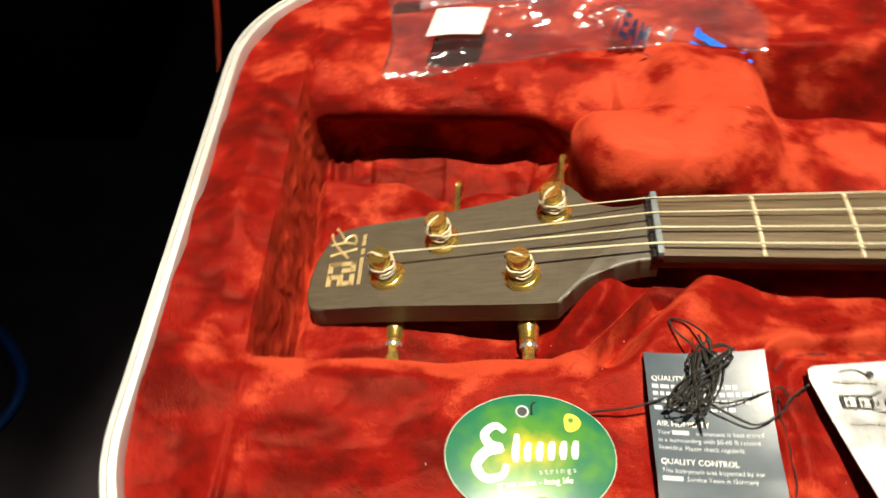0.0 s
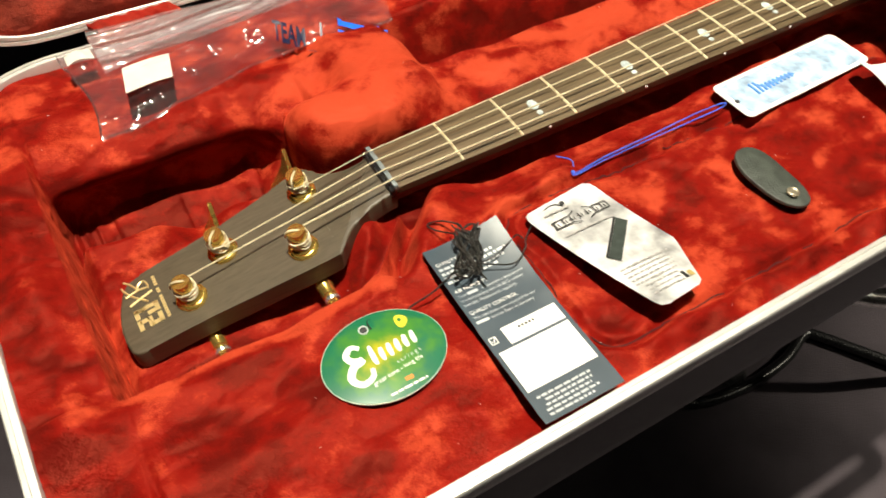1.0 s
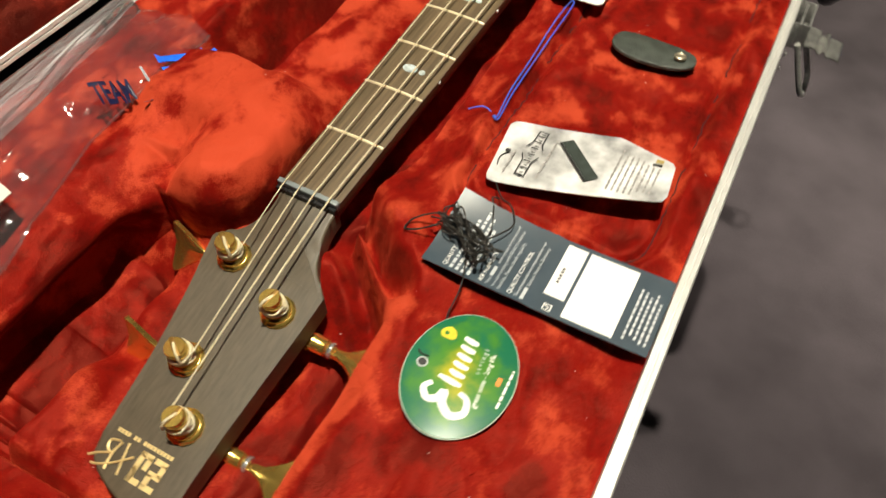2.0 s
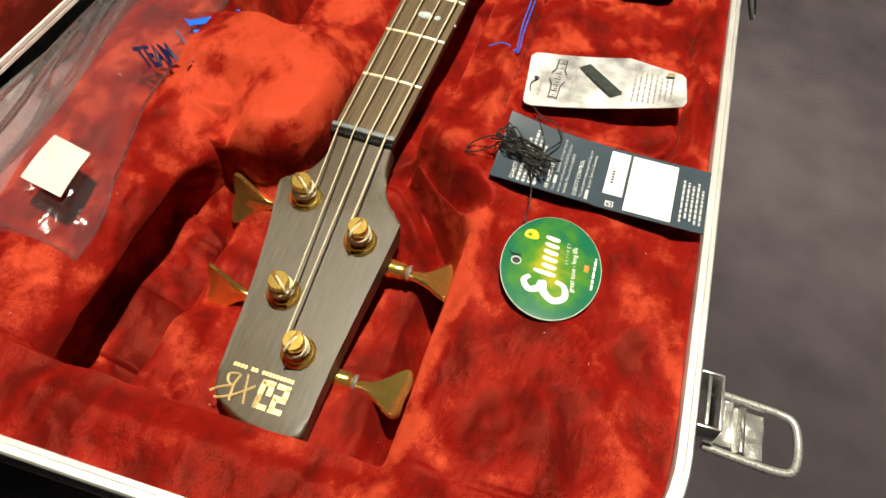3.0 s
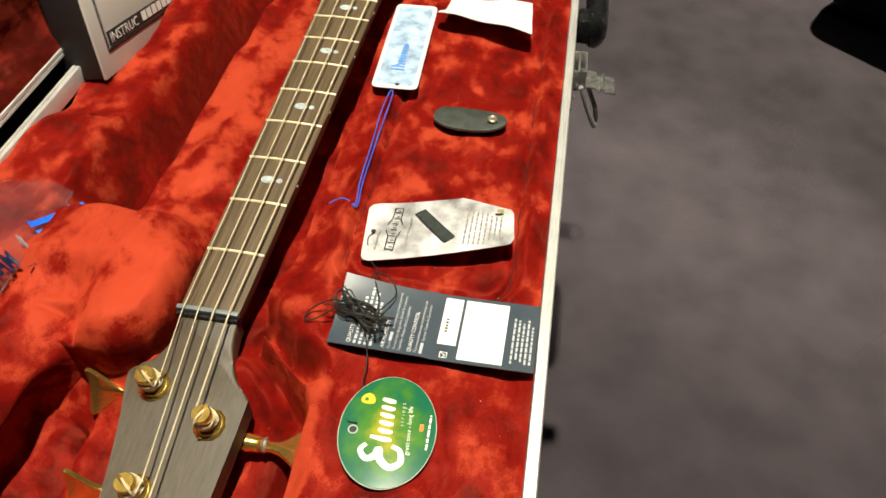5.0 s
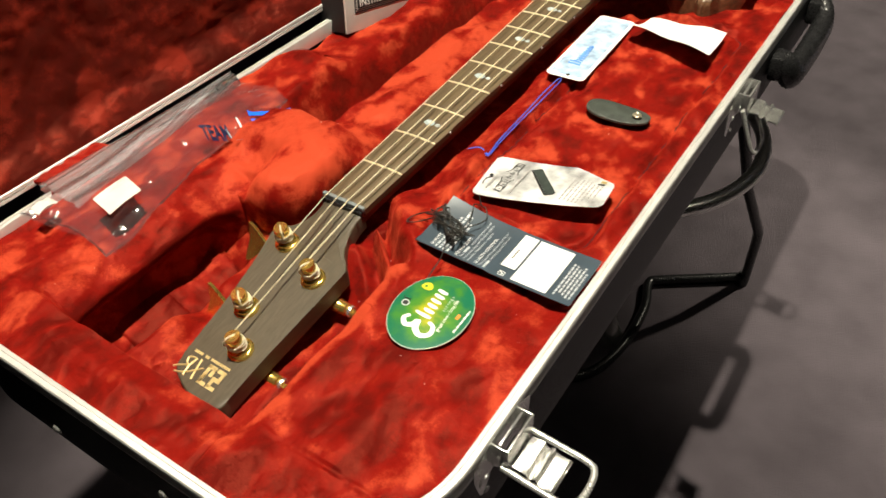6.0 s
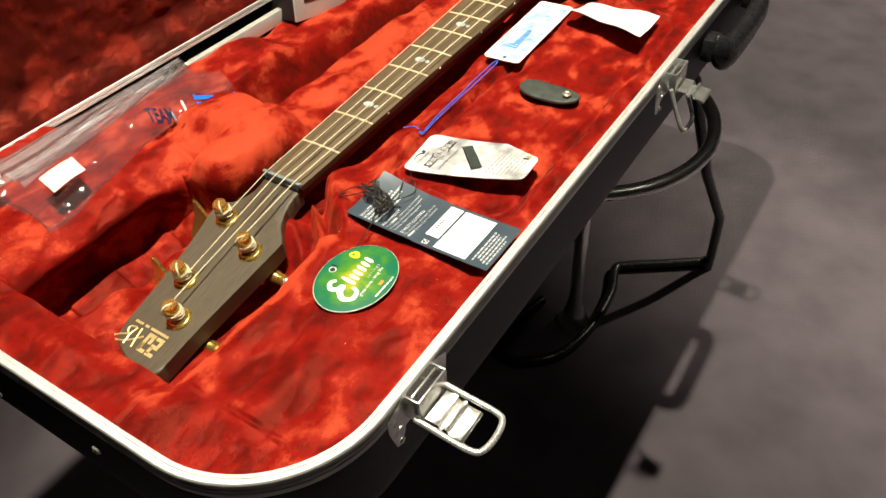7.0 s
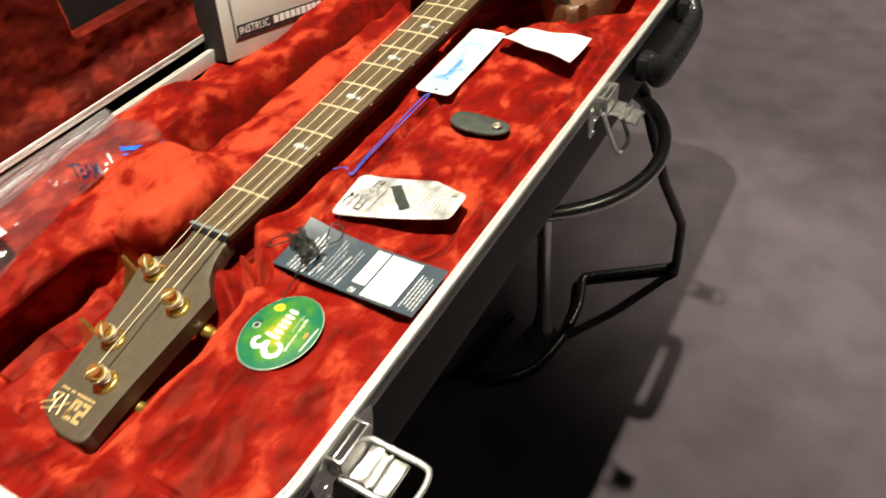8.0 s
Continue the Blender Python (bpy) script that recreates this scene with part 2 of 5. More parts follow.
def clear_plastic(name="clear_plastic_film", haze_part=0.02):
    m = bpy.data.materials.new(name)
    m.use_nodes = True
    nt = m.node_tree
    nt.nodes.remove(nt.nodes["Principled BSDF"])
    out = nt.nodes["Material Output"]
    tr, gl, mx = nt.nodes.new("ShaderNodeBsdfTransparent"), nt.nodes.new("ShaderNodeBsdfGlossy"), nt.nodes.new("ShaderNodeMixShader")
    fr = nt.nodes.new("ShaderNodeFresnel")
    fr.inputs["IOR"].default_value = 1.55
    tr.inputs["Color"].default_value = (0.93, 0.93, 0.95, 1)
    gl.inputs["Roughness"].default_value = 0.09
    geo = nt.nodes.new("ShaderNodeTexCoord")
    no = nt.nodes.new("ShaderNodeTexNoise")
    no.inputs["Scale"].default_value, no.inputs["Detail"].default_value = 60, 2
    nt.links.new(geo.outputs["Object"], no.inputs["Vector"])
    bp = nt.nodes.new("ShaderNodeBump")
    bp.inputs["Strength"].default_value, bp.inputs["Distance"].default_value = 0.6, 0.004
    nt.links.new(no.outputs["Fac"], bp.inputs["Height"])
    nt.links.new(bp.outputs["Normal"], gl.inputs["Normal"])
    mu = nt.nodes.new("ShaderNodeMath")
    mu.operation, mu.inputs[1].default_value, mu.inputs[2].default_value = "MULTIPLY_ADD", 0.7, 0.02
    nt.links.new(fr.outputs[0], mu.inputs[0])
    nt.links.new(mu.outputs[0], mx.inputs[0])
    haze, veil = nt.nodes.new("ShaderNodeBsdfDiffuse"), nt.nodes.new("ShaderNodeMixShader")
    haze.inputs["Color"].default_value = (0.62, 0.60, 0.62, 1)
    veil.inputs[0].default_value = haze_part
    nt.links.new(tr.outputs[0], veil.inputs[1])
    nt.links.new(haze.outputs[0], veil.inputs[2])
    nt.links.new(veil.outputs[0], mx.inputs[1])
    nt.links.new(gl.outputs[0], mx.inputs[2])
    nt.links.new(mx.outputs[0], out.inputs[0])
    return m


def glow(name, color, strength):
    m = bpy.data.materials.new(name)
    m.use_nodes = True
    b = m.node_tree.nodes["Principled BSDF"]
    b.inputs["Emission Color"].default_value = (*color, 1)
    b.inputs["Emission Strength"].default_value = strength
    return m


AGED, GREEN, FILM, FOLDED, LENS = aged_card(), green_print(), clear_plastic(), clear_plastic("folded_plastic_film", 0.16), glow("lamp_lens", (1, 0.93, 0.84), 8)


# ---- builders ----
def thing(name, label, category, group="", kind="", at=(0, 0, 0)):
    ob = new(name)
    ob.location = at
    return tagged(ob, label, category, group, kind)


def mesh_of(bm, name, smooth=True):
    me = bpy.data.meshes.new(name)
    bmesh.ops.recalc_face_normals(bm, faces=bm.faces)
    bm.to_mesh(me)
    bm.free()
    for p in me.polygons:
        p.use_smooth = smooth
    return me


def part(name, bm, material, parent=None, label="", smooth=True):
    me = bm if isinstance(bm, bpy.types.Mesh) else mesh_of(bm, name, smooth)
    if smooth:
        me.set_sharp_from_angle(angle=radians(38))
    if not me.materials:
        me.materials.append(material)
    ob = new(name, me)
    if parent:
        ob.parent = parent
    return tagged(ob, label)


def spline(points, n=6, closed=False):
    """A smooth line through points (Catmull-Rom)."""
    p = [Vector(q) for q in points]
    out = []
    count = len(p) if closed else len(p) - 1
    for i in range(count):
        if closed:
            a, b, c, d = p[i - 1], p[i], p[(i + 1) % len(p)], p[(i + 2) % len(p)]
        else:
            a, b, c, d = p[max(i - 1, 0)], p[i], p[i + 1], p[min(i + 2, len(p) - 1)]
        for k in range(n):
            t = k / n
            out.append(0.5 * ((2 * b) + (c - a) * t + (2 * a - 5 * b + 4 * c - d) * t * t + (3 * b - a - 3 * c + d) * t ** 3))
    if not closed:
        out.append(p[-1])
    return out


def tube(points, radius, segs=8, closed=False, bm=None):
    """A round rod along points; radius is one number or one for each point."""
    bm = bm or bmesh.new()
    p = [Vector(q) for q in points]
    rings, ref = [], None
    n = len(p)
    for i in range(n):
        if closed:
            d = p[(i + 1) % n] - p[i - 1]
        else:
            d = p[min(i + 1, n - 1)] - p[max(i - 1, 0)]
        d = d.normalized() if d.length > 1e-9 else Vector((1, 0, 0))
        if ref is None:
            ref = Vector((0, 0, 1)) if abs(d.z) < 0.9 else Vector((1, 0, 0))
        u = (ref - d * ref.dot(d)).normalized()
        ref = u
        v = d.cross(u)
        r = radius[i] if isinstance(radius, (list, tuple)) else radius
        rings.append([bm.verts.new(p[i] + r * (math.cos(2 * math.pi * k / segs) * u + math.sin(2 * math.pi * k / segs) * v)) for k in range(segs)])
    for i in range(n if closed else n - 1):
        a, b = rings[i], rings[(i + 1) % n]
        for k in range(segs):
            bm.faces.new((a[k], a[(k + 1) % segs], b[(k + 1) % segs], b[k]))
    if not closed:
        bm.faces.new(rings[0][::-1])
        bm.faces.new(rings[-1])
    return bm


def lathe(profile, segs=28, bm=None, m=None):
    """A turned shape about z from (radius, z) pairs."""
    bm = bm or bmesh.new()
    m = m or Matrix()
    rings = [[bm.verts.new(m @ Vector((max(r, 1e-5) * math.cos(2 * math.pi * k / segs), max(r, 1e-5) * math.sin(2 * math.pi * k / segs), z))) for k in range(segs)] for r, z in profile]
    for a, b in zip(rings, rings[1:]):
        for k in range(segs):
            bm.faces.new((a[k], a[(k + 1) % segs], b[(k + 1) % segs], b[k]))
    bm.faces.new(rings[0][::-1])
    bm.faces.new(rings[-1])
    return bm


def block(c, s, bevel=0.0, segs=2, m=None, bm=None):
    """A box with rounded edges: centre c, size s."""
    fresh = bmesh.new()
    bmesh.ops.create_cube(fresh, size=1.0)
    for v in fresh.verts:
        v.co = Vector((v.co.x * s[0], v.co.y * s[1], v.co.z * s[2]))
    if bevel:
        bmesh.ops.bevel(fresh, geom=fresh.edges[:], offset=bevel, segments=segs, profile=0.5, affect="EDGES")
    for v in fresh.verts:
        v.co = (m or Matrix()) @ (v.co + Vector(c))
    if bm is None:
        return fresh
    me = bpy.data.meshes.new("tmp")
    fresh.to_mesh(me)
    fresh.free()
    bm.from_mesh(me)
    bpy.data.meshes.remove(me)
    return bm


def slab(outline, top, thick, bevel=0.0, lift=None):
    """A flat plate of any outline, its face at height top; lift(x, y) bends it."""
    bm = bmesh.new()
    vs = [bm.verts.new((p[0], p[1], top)) for p in outline]
    f = bm.faces.new(vs)
    ext = bmesh.ops.extrude_face_region(bm, geom=[f])
    for v in (g for g in ext["geom"] if isinstance(g, bmesh.types.BMVert)):
        v.co.z -= thick
    if bevel:
        edges = [e for e in bm.edges if all(abs(v.co.z - top) < 1e-7 for v in e.verts)]
        bmesh.ops.bevel(bm, geom=edges, offset=bevel, segments=3, profile=0.5, affect="EDGES")
    if lift:
        for v in bm.verts:
            v.co.z += lift(v.co.x, v.co.y)
    return bm


def sheet(outline_fn, nu, nv, thick):
    """A thin bent card: outline_fn(u, v) gives the place of its face."""
    bm = bmesh.new()
    rows = [[[bm.verts.new(Vector(outline_fn(i / nu, j / nv)) - Vector((0, 0, d))) for j in range(nv + 1)] for i in range(nu + 1)] for d in (0, thick)]
    for k in range(2):
        g = rows[k]
        for i in range(nu):
            for j in range(nv):
                bm.faces.new((g[i][j], g[i + 1][j], g[i + 1][j + 1], g[i][j + 1]))
    a, b = rows
    rim = [(i, 0) for i in range(nu)] + [(nu, j) for j in range(nv)] + [(i, nv) for i in range(nu, 0, -1)] + [(0, j) for j in range(nv, 0, -1)]
    for (i, j), (k, l) in zip(rim, rim[1:] + rim[:1]):
        bm.faces.new((a[i][j], a[k][l], b[k][l], b[i][j]))
    return bm


def rounded(cx, cy, w, h, r, n=5, turn=0.0):
    """The outline of a rectangle with round corners."""
    pts = []
    for sx, sy, a0 in ((1, 1, 0), (-1, 1, 90), (-1, -1, 180), (1, -1, 270)):
        for k in range(n + 1):
            a = radians(a0 + 90 * k / n)
            pts.append((sx * (w / 2 - r) + r * math.cos(a), sy * (h / 2 - r) + r * math.sin(a)))
    c, s = math.cos(radians(turn)), math.sin(radians(turn))
    return [(cx + c * x - s * y, cy + s * x + c * y) for x, y in pts]


def letters(text, size, depth=0.0001, bold=0.0):
    """Writing as a mesh, its baseline along x from the origin."""
    cu = bpy.data.curves.new("writing", "FONT")
    cu.body, cu.size, cu.extrude, cu.resolution_u = text, size, depth, 2
    cu.offset = bold
    ob = bpy.data.objects.new("writing", cu)
    scene.collection.objects.link(ob)
    me = bpy.data.meshes.new_from_object(ob.evaluated_get(bpy.context.evaluated_depsgraph_get()))
    bpy.data.objects.remove(ob)
    return me


def write(name, text, size, m, material, parent, depth=0.0001):
    me = letters(text, size, depth)
    me.transform(m)
    return part(name, me, material, parent, smooth=False)


def value_noise(x, y, cell, seed):
    """Smooth noise from -1 to 1 over numpy arrays of metres."""
    rng = np.random.RandomState(seed)
    g = rng.uniform(-1, 1, (256, 256))
    u, v = x / cell + 100, y / cell + 100
    i, j = np.floor(u).astype(int), np.floor(v).astype(int)
    fu, fv = u - i, v - j
    fu, fv = fu * fu * (3 - 2 * fu), fv * fv * (3 - 2 * fv)
    i0, i1, j0, j1 = i % 256, (i + 1) % 256, j % 256, (j + 1) % 256
    return (g[i0, j0] * (1 - fu) + g[i1, j0] * fu) * (1 - fv) + (g[i0, j1] * (1 - fu) + g[i1, j1] * fu) * fv


def sm(a, b, x):
    t = np.clip((x - a) / (b - a), 0, 1)
    return t * t * (3 - 2 * t)


# ---- room ----
def room():
    bm = bmesh.new()
    bmesh.ops.create_grid(bm, x_segments=60, y_segments=60, size=3.6)
    for v in bm.verts:
        v.co.z = FLOOR_Z
    tagged(part("floor", bm, CARPET), "worn grey-purple carpet on the floor", "floor", kind="structure")
    seam = block((0, 0, 0), (1.10, 0.010, 0.0012), 0.0005, 1, Matrix.Translation((0.48, -0.61, FLOOR_Z + 0.0005)) @ Matrix.Rotation(radians(-45.5), 4, "Z"))
    tagged(part("carpet_seam", seam, CARPET), "thin raised seam in the grey carpet", "carpet seam", kind="structure")
    for name, c, s in (("wall_north", (0, 3.66, 0.82), (7.4, 0.12, 3.2)), ("wall_south", (0, -3.66, 0.82), (7.4, 0.12, 3.2)),
                       ("wall_east", (3.66, 0, 0.82), (0.12, 7.2, 3.2)), ("wall_west", (-3.66, 0, 0.82), (0.12, 7.2, 3.2))):
        tagged(part(name, block(c, s), WALL, smooth=False), "plain dark painted wall of the room", "wall", kind="structure")
    tagged(part("ceiling", block((0, 0, CEIL_Z + 0.03), (7.4, 7.4, 0.06)), CEIL, smooth=False), "plain pale ceiling with round spot lights", "ceiling", kind="structure")
    for lx, ly, watts, rad, aim, cone in LAMPS:
        t = thing("unseen_ceiling_lamp", "unseen round black ceiling spot for key and added fill", "lamp", "ceiling spots", at=(lx, ly, CEIL_Z))
        part("housing", lathe([(0.03, 0.0), (0.062, 0.0), (0.062, -0.075), (0.058, -0.078), (0.052, -0.075), (0.052, -0.055)]), BLACK, t)
        part("lens", lathe([(0.0, -0.052), (0.051, -0.052), (0.051, -0.055), (0.0, -0.057)]), LENS, t, "warm white lens")


room()


# ---- guitar case ----
X0, X1, YC, RC = -0.2383, 1.03, 0.2025, 0.088


def case_outline(off, n=16):
    """The rim's middle line, moved outwards by off: points and outward normals."""
    out = []
    for cx, cy, a0, r in ((X1 - RC, YC - RC, 0, RC), (X0 + RC, YC - RC, 90, RC), (X0 + RC, -YC + RC, 180, RC), (X1 - RC, -YC + RC, 270, RC)):
        arc = [(cx + (r + off) * math.cos(radians(a0 + 90 * k / n)), cy + (r + off) * math.sin(radians(a0 + 90 * k / n))) for k in range(n + 1)]
        if out:
            x0, y0 = out[-1]
            x1, y1 = arc[0]
            m = 12
            out += [(x0 + (x1 - x0) * k / m, y0 + (y1 - y0) * k / m) for k in range(1, m)]
        out += arc
    x0, y0 = out[-1]
    x1, y1 = out[0]
    out += [(x0 + (x1 - x0) * k / 12, y0 + (y1 - y0) * k / 12) for k in range(1, 12)]
    return out


def swept(profile, close_bottom=False):
    """A ring round the case with the profile (outward, z)."""
    bm = bmesh.new()
    loops = [[bm.verts.new((x, y, z)) for x, y in case_outline(o)] for o, z in profile]
    n = len(loops[0])
    for a, b in zip(loops, loops[1:]):
        for k in range(n):
            bm.faces.new((a[k], a[(k + 1) % n], b[(k + 1) % n], b[k]))
    if close_bottom:
        bm.faces.new(loops[-1])
    return bm


RIM_PROFILE = [(-0.0036, -0.006), (-0.0037, 0.0076), (-0.0032, 0.0084), (-0.0008, 0.0086), (-0.0005, 0.0074), (0.0002, 0.0074), (0.0005, 0.0088), (0.0028, 0.0087), (0.0035, 0.0080), (0.0037, 0.0068),
               (0.0037, 0.0040), (0.0033, 0.0036), (0.0033, 0.0030), (0.0038, 0.0026), (0.0038, 0.0006), (0.0034, 0.0002), (0.0034, -0.0004), (0.0039, -0.0008), (0.0039, -0.0040), (0.0034, -0.0048), (0.0030, -0.0090)]
SHELL_PROFILE = [(0.0026, -0.0040), (0.0032, -0.0046), (0.0036, -0.010), (0.0036, -0.050), (0.0034, -0.060), (-0.0010, -0.0690), (-0.0100, -0.0750), (-0.03, -0.0770), (-0.06, -0.0770)]


def panel_edge(x, y):
    """Distance from the seam of the accessory compartment's lid, less than 0 on the lid."""
    px, py, hx, hy, r = 0.2205, -0.1245, 0.183, 0.054, 0.016
    qx, qy = np.abs(x - px) - (hx - r), np.abs(y - py) - (hy - r)
    return np.hypot(np.maximum(qx, 0), np.maximum(qy, 0)) + np.minimum(np.maximum(qx, qy), 0) - r


def base_height(x, y):
    """Height of the plush in the lower half of the case."""
    z = np.full_like(x, 0.0040)
    wob = 0.0013 * value_noise(x, y, 0.04, 3) + 0.0004 * value_noise(x, y, 0.015, 8)
    # pocket for the headstock, running into the channel for the neck
    front = np.interp(x, [-0.30, -0.058, -0.045, -0.010, 0.015, 0.06, 0.50], [-0.0735, -0.0735, -0.068, -0.030, -0.026, -0.033, -0.030])
    back = 0.084 - 0.056 * sm(-0.016, -0.002, x)
    end, fore = sm(-0.1945, -0.1880, x), sm(front - 0.0045, front + 0.0040, y + 0.15 * wob)
    rear = 1 - np.sqrt(1 - np.clip((back + 0.040 - y - 0.4 * wob) / 0.046, 0, 1) ** 2)
    inside = end * fore * rear
    calm = 1 - 3.4 * np.maximum(np.maximum(end * (1 - end), fore * (1 - fore)), 0.6 * rear * (1 - rear)) * (1 - sm(0.40, 0.46, x))
    deep = 0.0745 - 0.040 * sm(-0.078, -0.020, x)
    z = z - deep * inside * (1 - sm(0.40, 0.46, x))
    # rounded lips of the pocket
    lip = (1 - sm(-0.060, -0.030, x)) * sm(-0.215, -0.190, x)
    z = z + 0.0022 * np.exp(-((y - front + 0.017) / 0.010) ** 2) * lip - 0.0035 * sm(front - 0.016, front - 0.001, y) * (1 - sm(front, front + 0.02, y)) * lip
    across = sm(-0.10, -0.06, y) * (1 - sm(0.07, 0.11, y))
    z = z + 0.0018 * np.exp(-((x + 0.212) / 0.008) ** 2) * across - 0.0020 * sm(-0.212, -0.197, x) * (1 - sm(-0.195, -0.18, x)) * across
    # raised bed under the headstock, fuller towards the trench behind it
    bed = sm(-0.195, -0.180, x) * (1 - sm(-0.030, -0.005, x)) * (1 - sm(0.064, 0.074, y + wob)) * sm(front + 0.004, front + 0.022, y)
    dent = 1 - np.exp(-((x + 0.052) / 0.018) ** 2) - np.exp(-((x + 0.112) / 0.018) ** 2)  # pressed down by the keys
    z = z + (0.017 - 0.004 * sm(-0.15, -0.05, x) + 0.0120 * sm(0.036, 0.062, y) * dent) * bed
    # the pad falls towards the neck on its front side
    z = z - 0.0055 * sm(-0.072, -0.034, y) * (1 - sm(-0.02, 0.0, y)) * sm(0.0, 0.05, x) * (1 - sm(0.36, 0.42, x))
    # cleft where the corner of the pad meets the pocket
    run = (x + 0.040) * 0.690 + (y + 0.077) * 0.724
    off = (x + 0.040) * -0.724 + (y + 0.077) * 0.690 + 0.0018 * value_noise(x, y, 0.018, 17)
    z = z - 0.032 * np.exp(-(off / 0.0066) ** 2) * sm(-0.004, 0.012, run) * (1 - sm(0.060, 0.078, run))
    z = z + 0.0040 * np.exp(-((off + 0.016) / 0.011) ** 2) * sm(0.0, 0.02, run) * (1 - sm(0.050, 0.072, run))
    # shoulder behind the neck cushion
    z = z + 0.013 * sm(-0.004, 0.020, x) * (1 - sm(0.056, 0.076, x)) * sm(0.022, 0.049, y) * (1 - sm(0.119, 0.169, y))
    z = z - 0.004 * sm(0.07, 0.1, x) * sm(0.024, 0.054, y) * (1 - sm(0.064, 0.094, y))
    # long compartment behind the neck
    comp = sm(0.068, 0.086, x + 0.25 * (y - 0.092)) * (1 - sm(0.70, 0.73, x)) * sm(0.080, 0.092, y + wob) * (1 - sm(0.160, 0.188, y))
    rise = sm(0.121, 0.150, y)
    z = z - comp * (0.066 * (1 - rise) + 0.010 * np.exp(-((y - 0.105) / 0.006) ** 2))
    # the back margin sags under the box
    z = z - 0.013 * sm(0.15, 0.20, x) * (1 - sm(0.46, 0.52, x)) * sm(0.120, 0.150, y)
    # bed for the body
    hold = sm(0.415, 0.46, x + 0.05 * np.cos(y / 0.20 * 3.14)) * (1 - sm(0.94, 0.97, x)) * sm(-0.185, -0.17, y) * (1 - sm(0.150, 0.18, y))
    z = z - 0.048 * hold * (1 - comp)
    # lid of the accessory compartment, sunk a little, with a tight seam and a ruffled edge outside it
    sd = panel_edge(x, y) + 0.0015 * value_noise(x, y, 0.012, 9)
    z = z - 0.0030 * (1 - sm(-0.016, 0.004, sd)) - 0.0052 * np.exp(-(sd / 0.0034) ** 2) + 0.0034 * np.exp(-((sd - 0.0080) / 0.0050) ** 2) * (0.7 + 0.6 * value_noise(x, y, 0.010, 19))
    # softness of the padding, pressed flat where cards lie
    soft = 1 - 0.55 * sm(-0.20, -0.17, y) * (1 - sm(-0.10, -0.06, y)) * sm(-0.12, -0.06, x)
    z = z + soft * calm * (0.0036 * value_noise(x, y, 0.046, 1) + 0.0038 * value_noise(0.75 * x, y, 0.020, 2) + 0.0005 * value_noise(0.7 * x, y, 0.0080, 4))
    return np.maximum(z, -0.0735)


def undercut(x, y, z):
    """How far the back wall of the headstock pocket is hollowed under its lip, along y."""
    low = sm(-0.070, -0.056, z) * (1 - sm(-0.040, -0.010, z))
    along = sm(-0.196, -0.180, x) * (1 - sm(-0.060, -0.025, x))
    return 0.030 * low * along * sm(0.068, 0.080, y) * (1 - sm(0.094, 0.112, y))


def lid_height(x, y):
    """Height (towards the inside is minus) of the plush in the lid; y runs from the hinge (YC) to the front."""
    w = YC - y
    edge = np.minimum(sm(0.004, 0.03, w), sm(0.004, 0.03, 2 * YC - w)) * sm(X0 + 0.004, X0 + 0.035, x) * (1 - sm(X1 - 0.035, X1, x))
    z = 0.0074 - 0.0174 * edge
    hole = sm(0.095, 0.105, x) * (1 - sm(0.80, 0.82, x)) * sm(0.056, 0.064, w) * (1 - sm(0.32, 0.34, w))
    z = z - 0.032 * hole
    z = z + edge * (0.0040 * value_noise(x, y, 0.06, 11) + 0.0018 * value_noise(x, y, 0.02, 12) + 0.0009 * value_noise(x, y, 0.008, 14))
    return z


def lining(height, nx, ny):
    """The plush as a fine sheet that fills the rim."""
    r = RC - 0.0040
    x0, x1, yc = X0 + 0.0040, X1 - 0.0040, YC - 0.0040
    s = np.linspace(0, 1, nx)
    # finer towards the rounded end and the headstock
    xs = x0 + (x1 - x0) * (0.30 * s + 0.70 * s ** 2.2)
    dx0, dx1 = np.clip(x0 + r - xs, 0, r), np.clip(xs - (x1 - r), 0, r)
    half = yc - r + np.sqrt(np.maximum(r * r - np.maximum(dx0, dx1) ** 2, 0))
    v = np.linspace(-1, 1, ny)
    x = np.repeat(xs[:, None], ny, 1)
    y = half[:, None] * v[None, :]
    z = height(x, y)
    if height is base_height:
        y = y + undercut(x, y, z)
    co = np.stack([x, y, z], -1).reshape(-1, 3)
    idx = np.arange(nx * ny).reshape(nx, ny)
    faces = np.stack([idx[:-1, :-1], idx[1:, :-1], idx[1:, 1:], idx[:-1, 1:]], -1).reshape(-1, 4)
    me = bpy.data.meshes.new("lining")
    me.from_pydata(co.tolist(), [], faces.tolist())
    for p in me.polygons:
        p.use_smooth = True
    return me


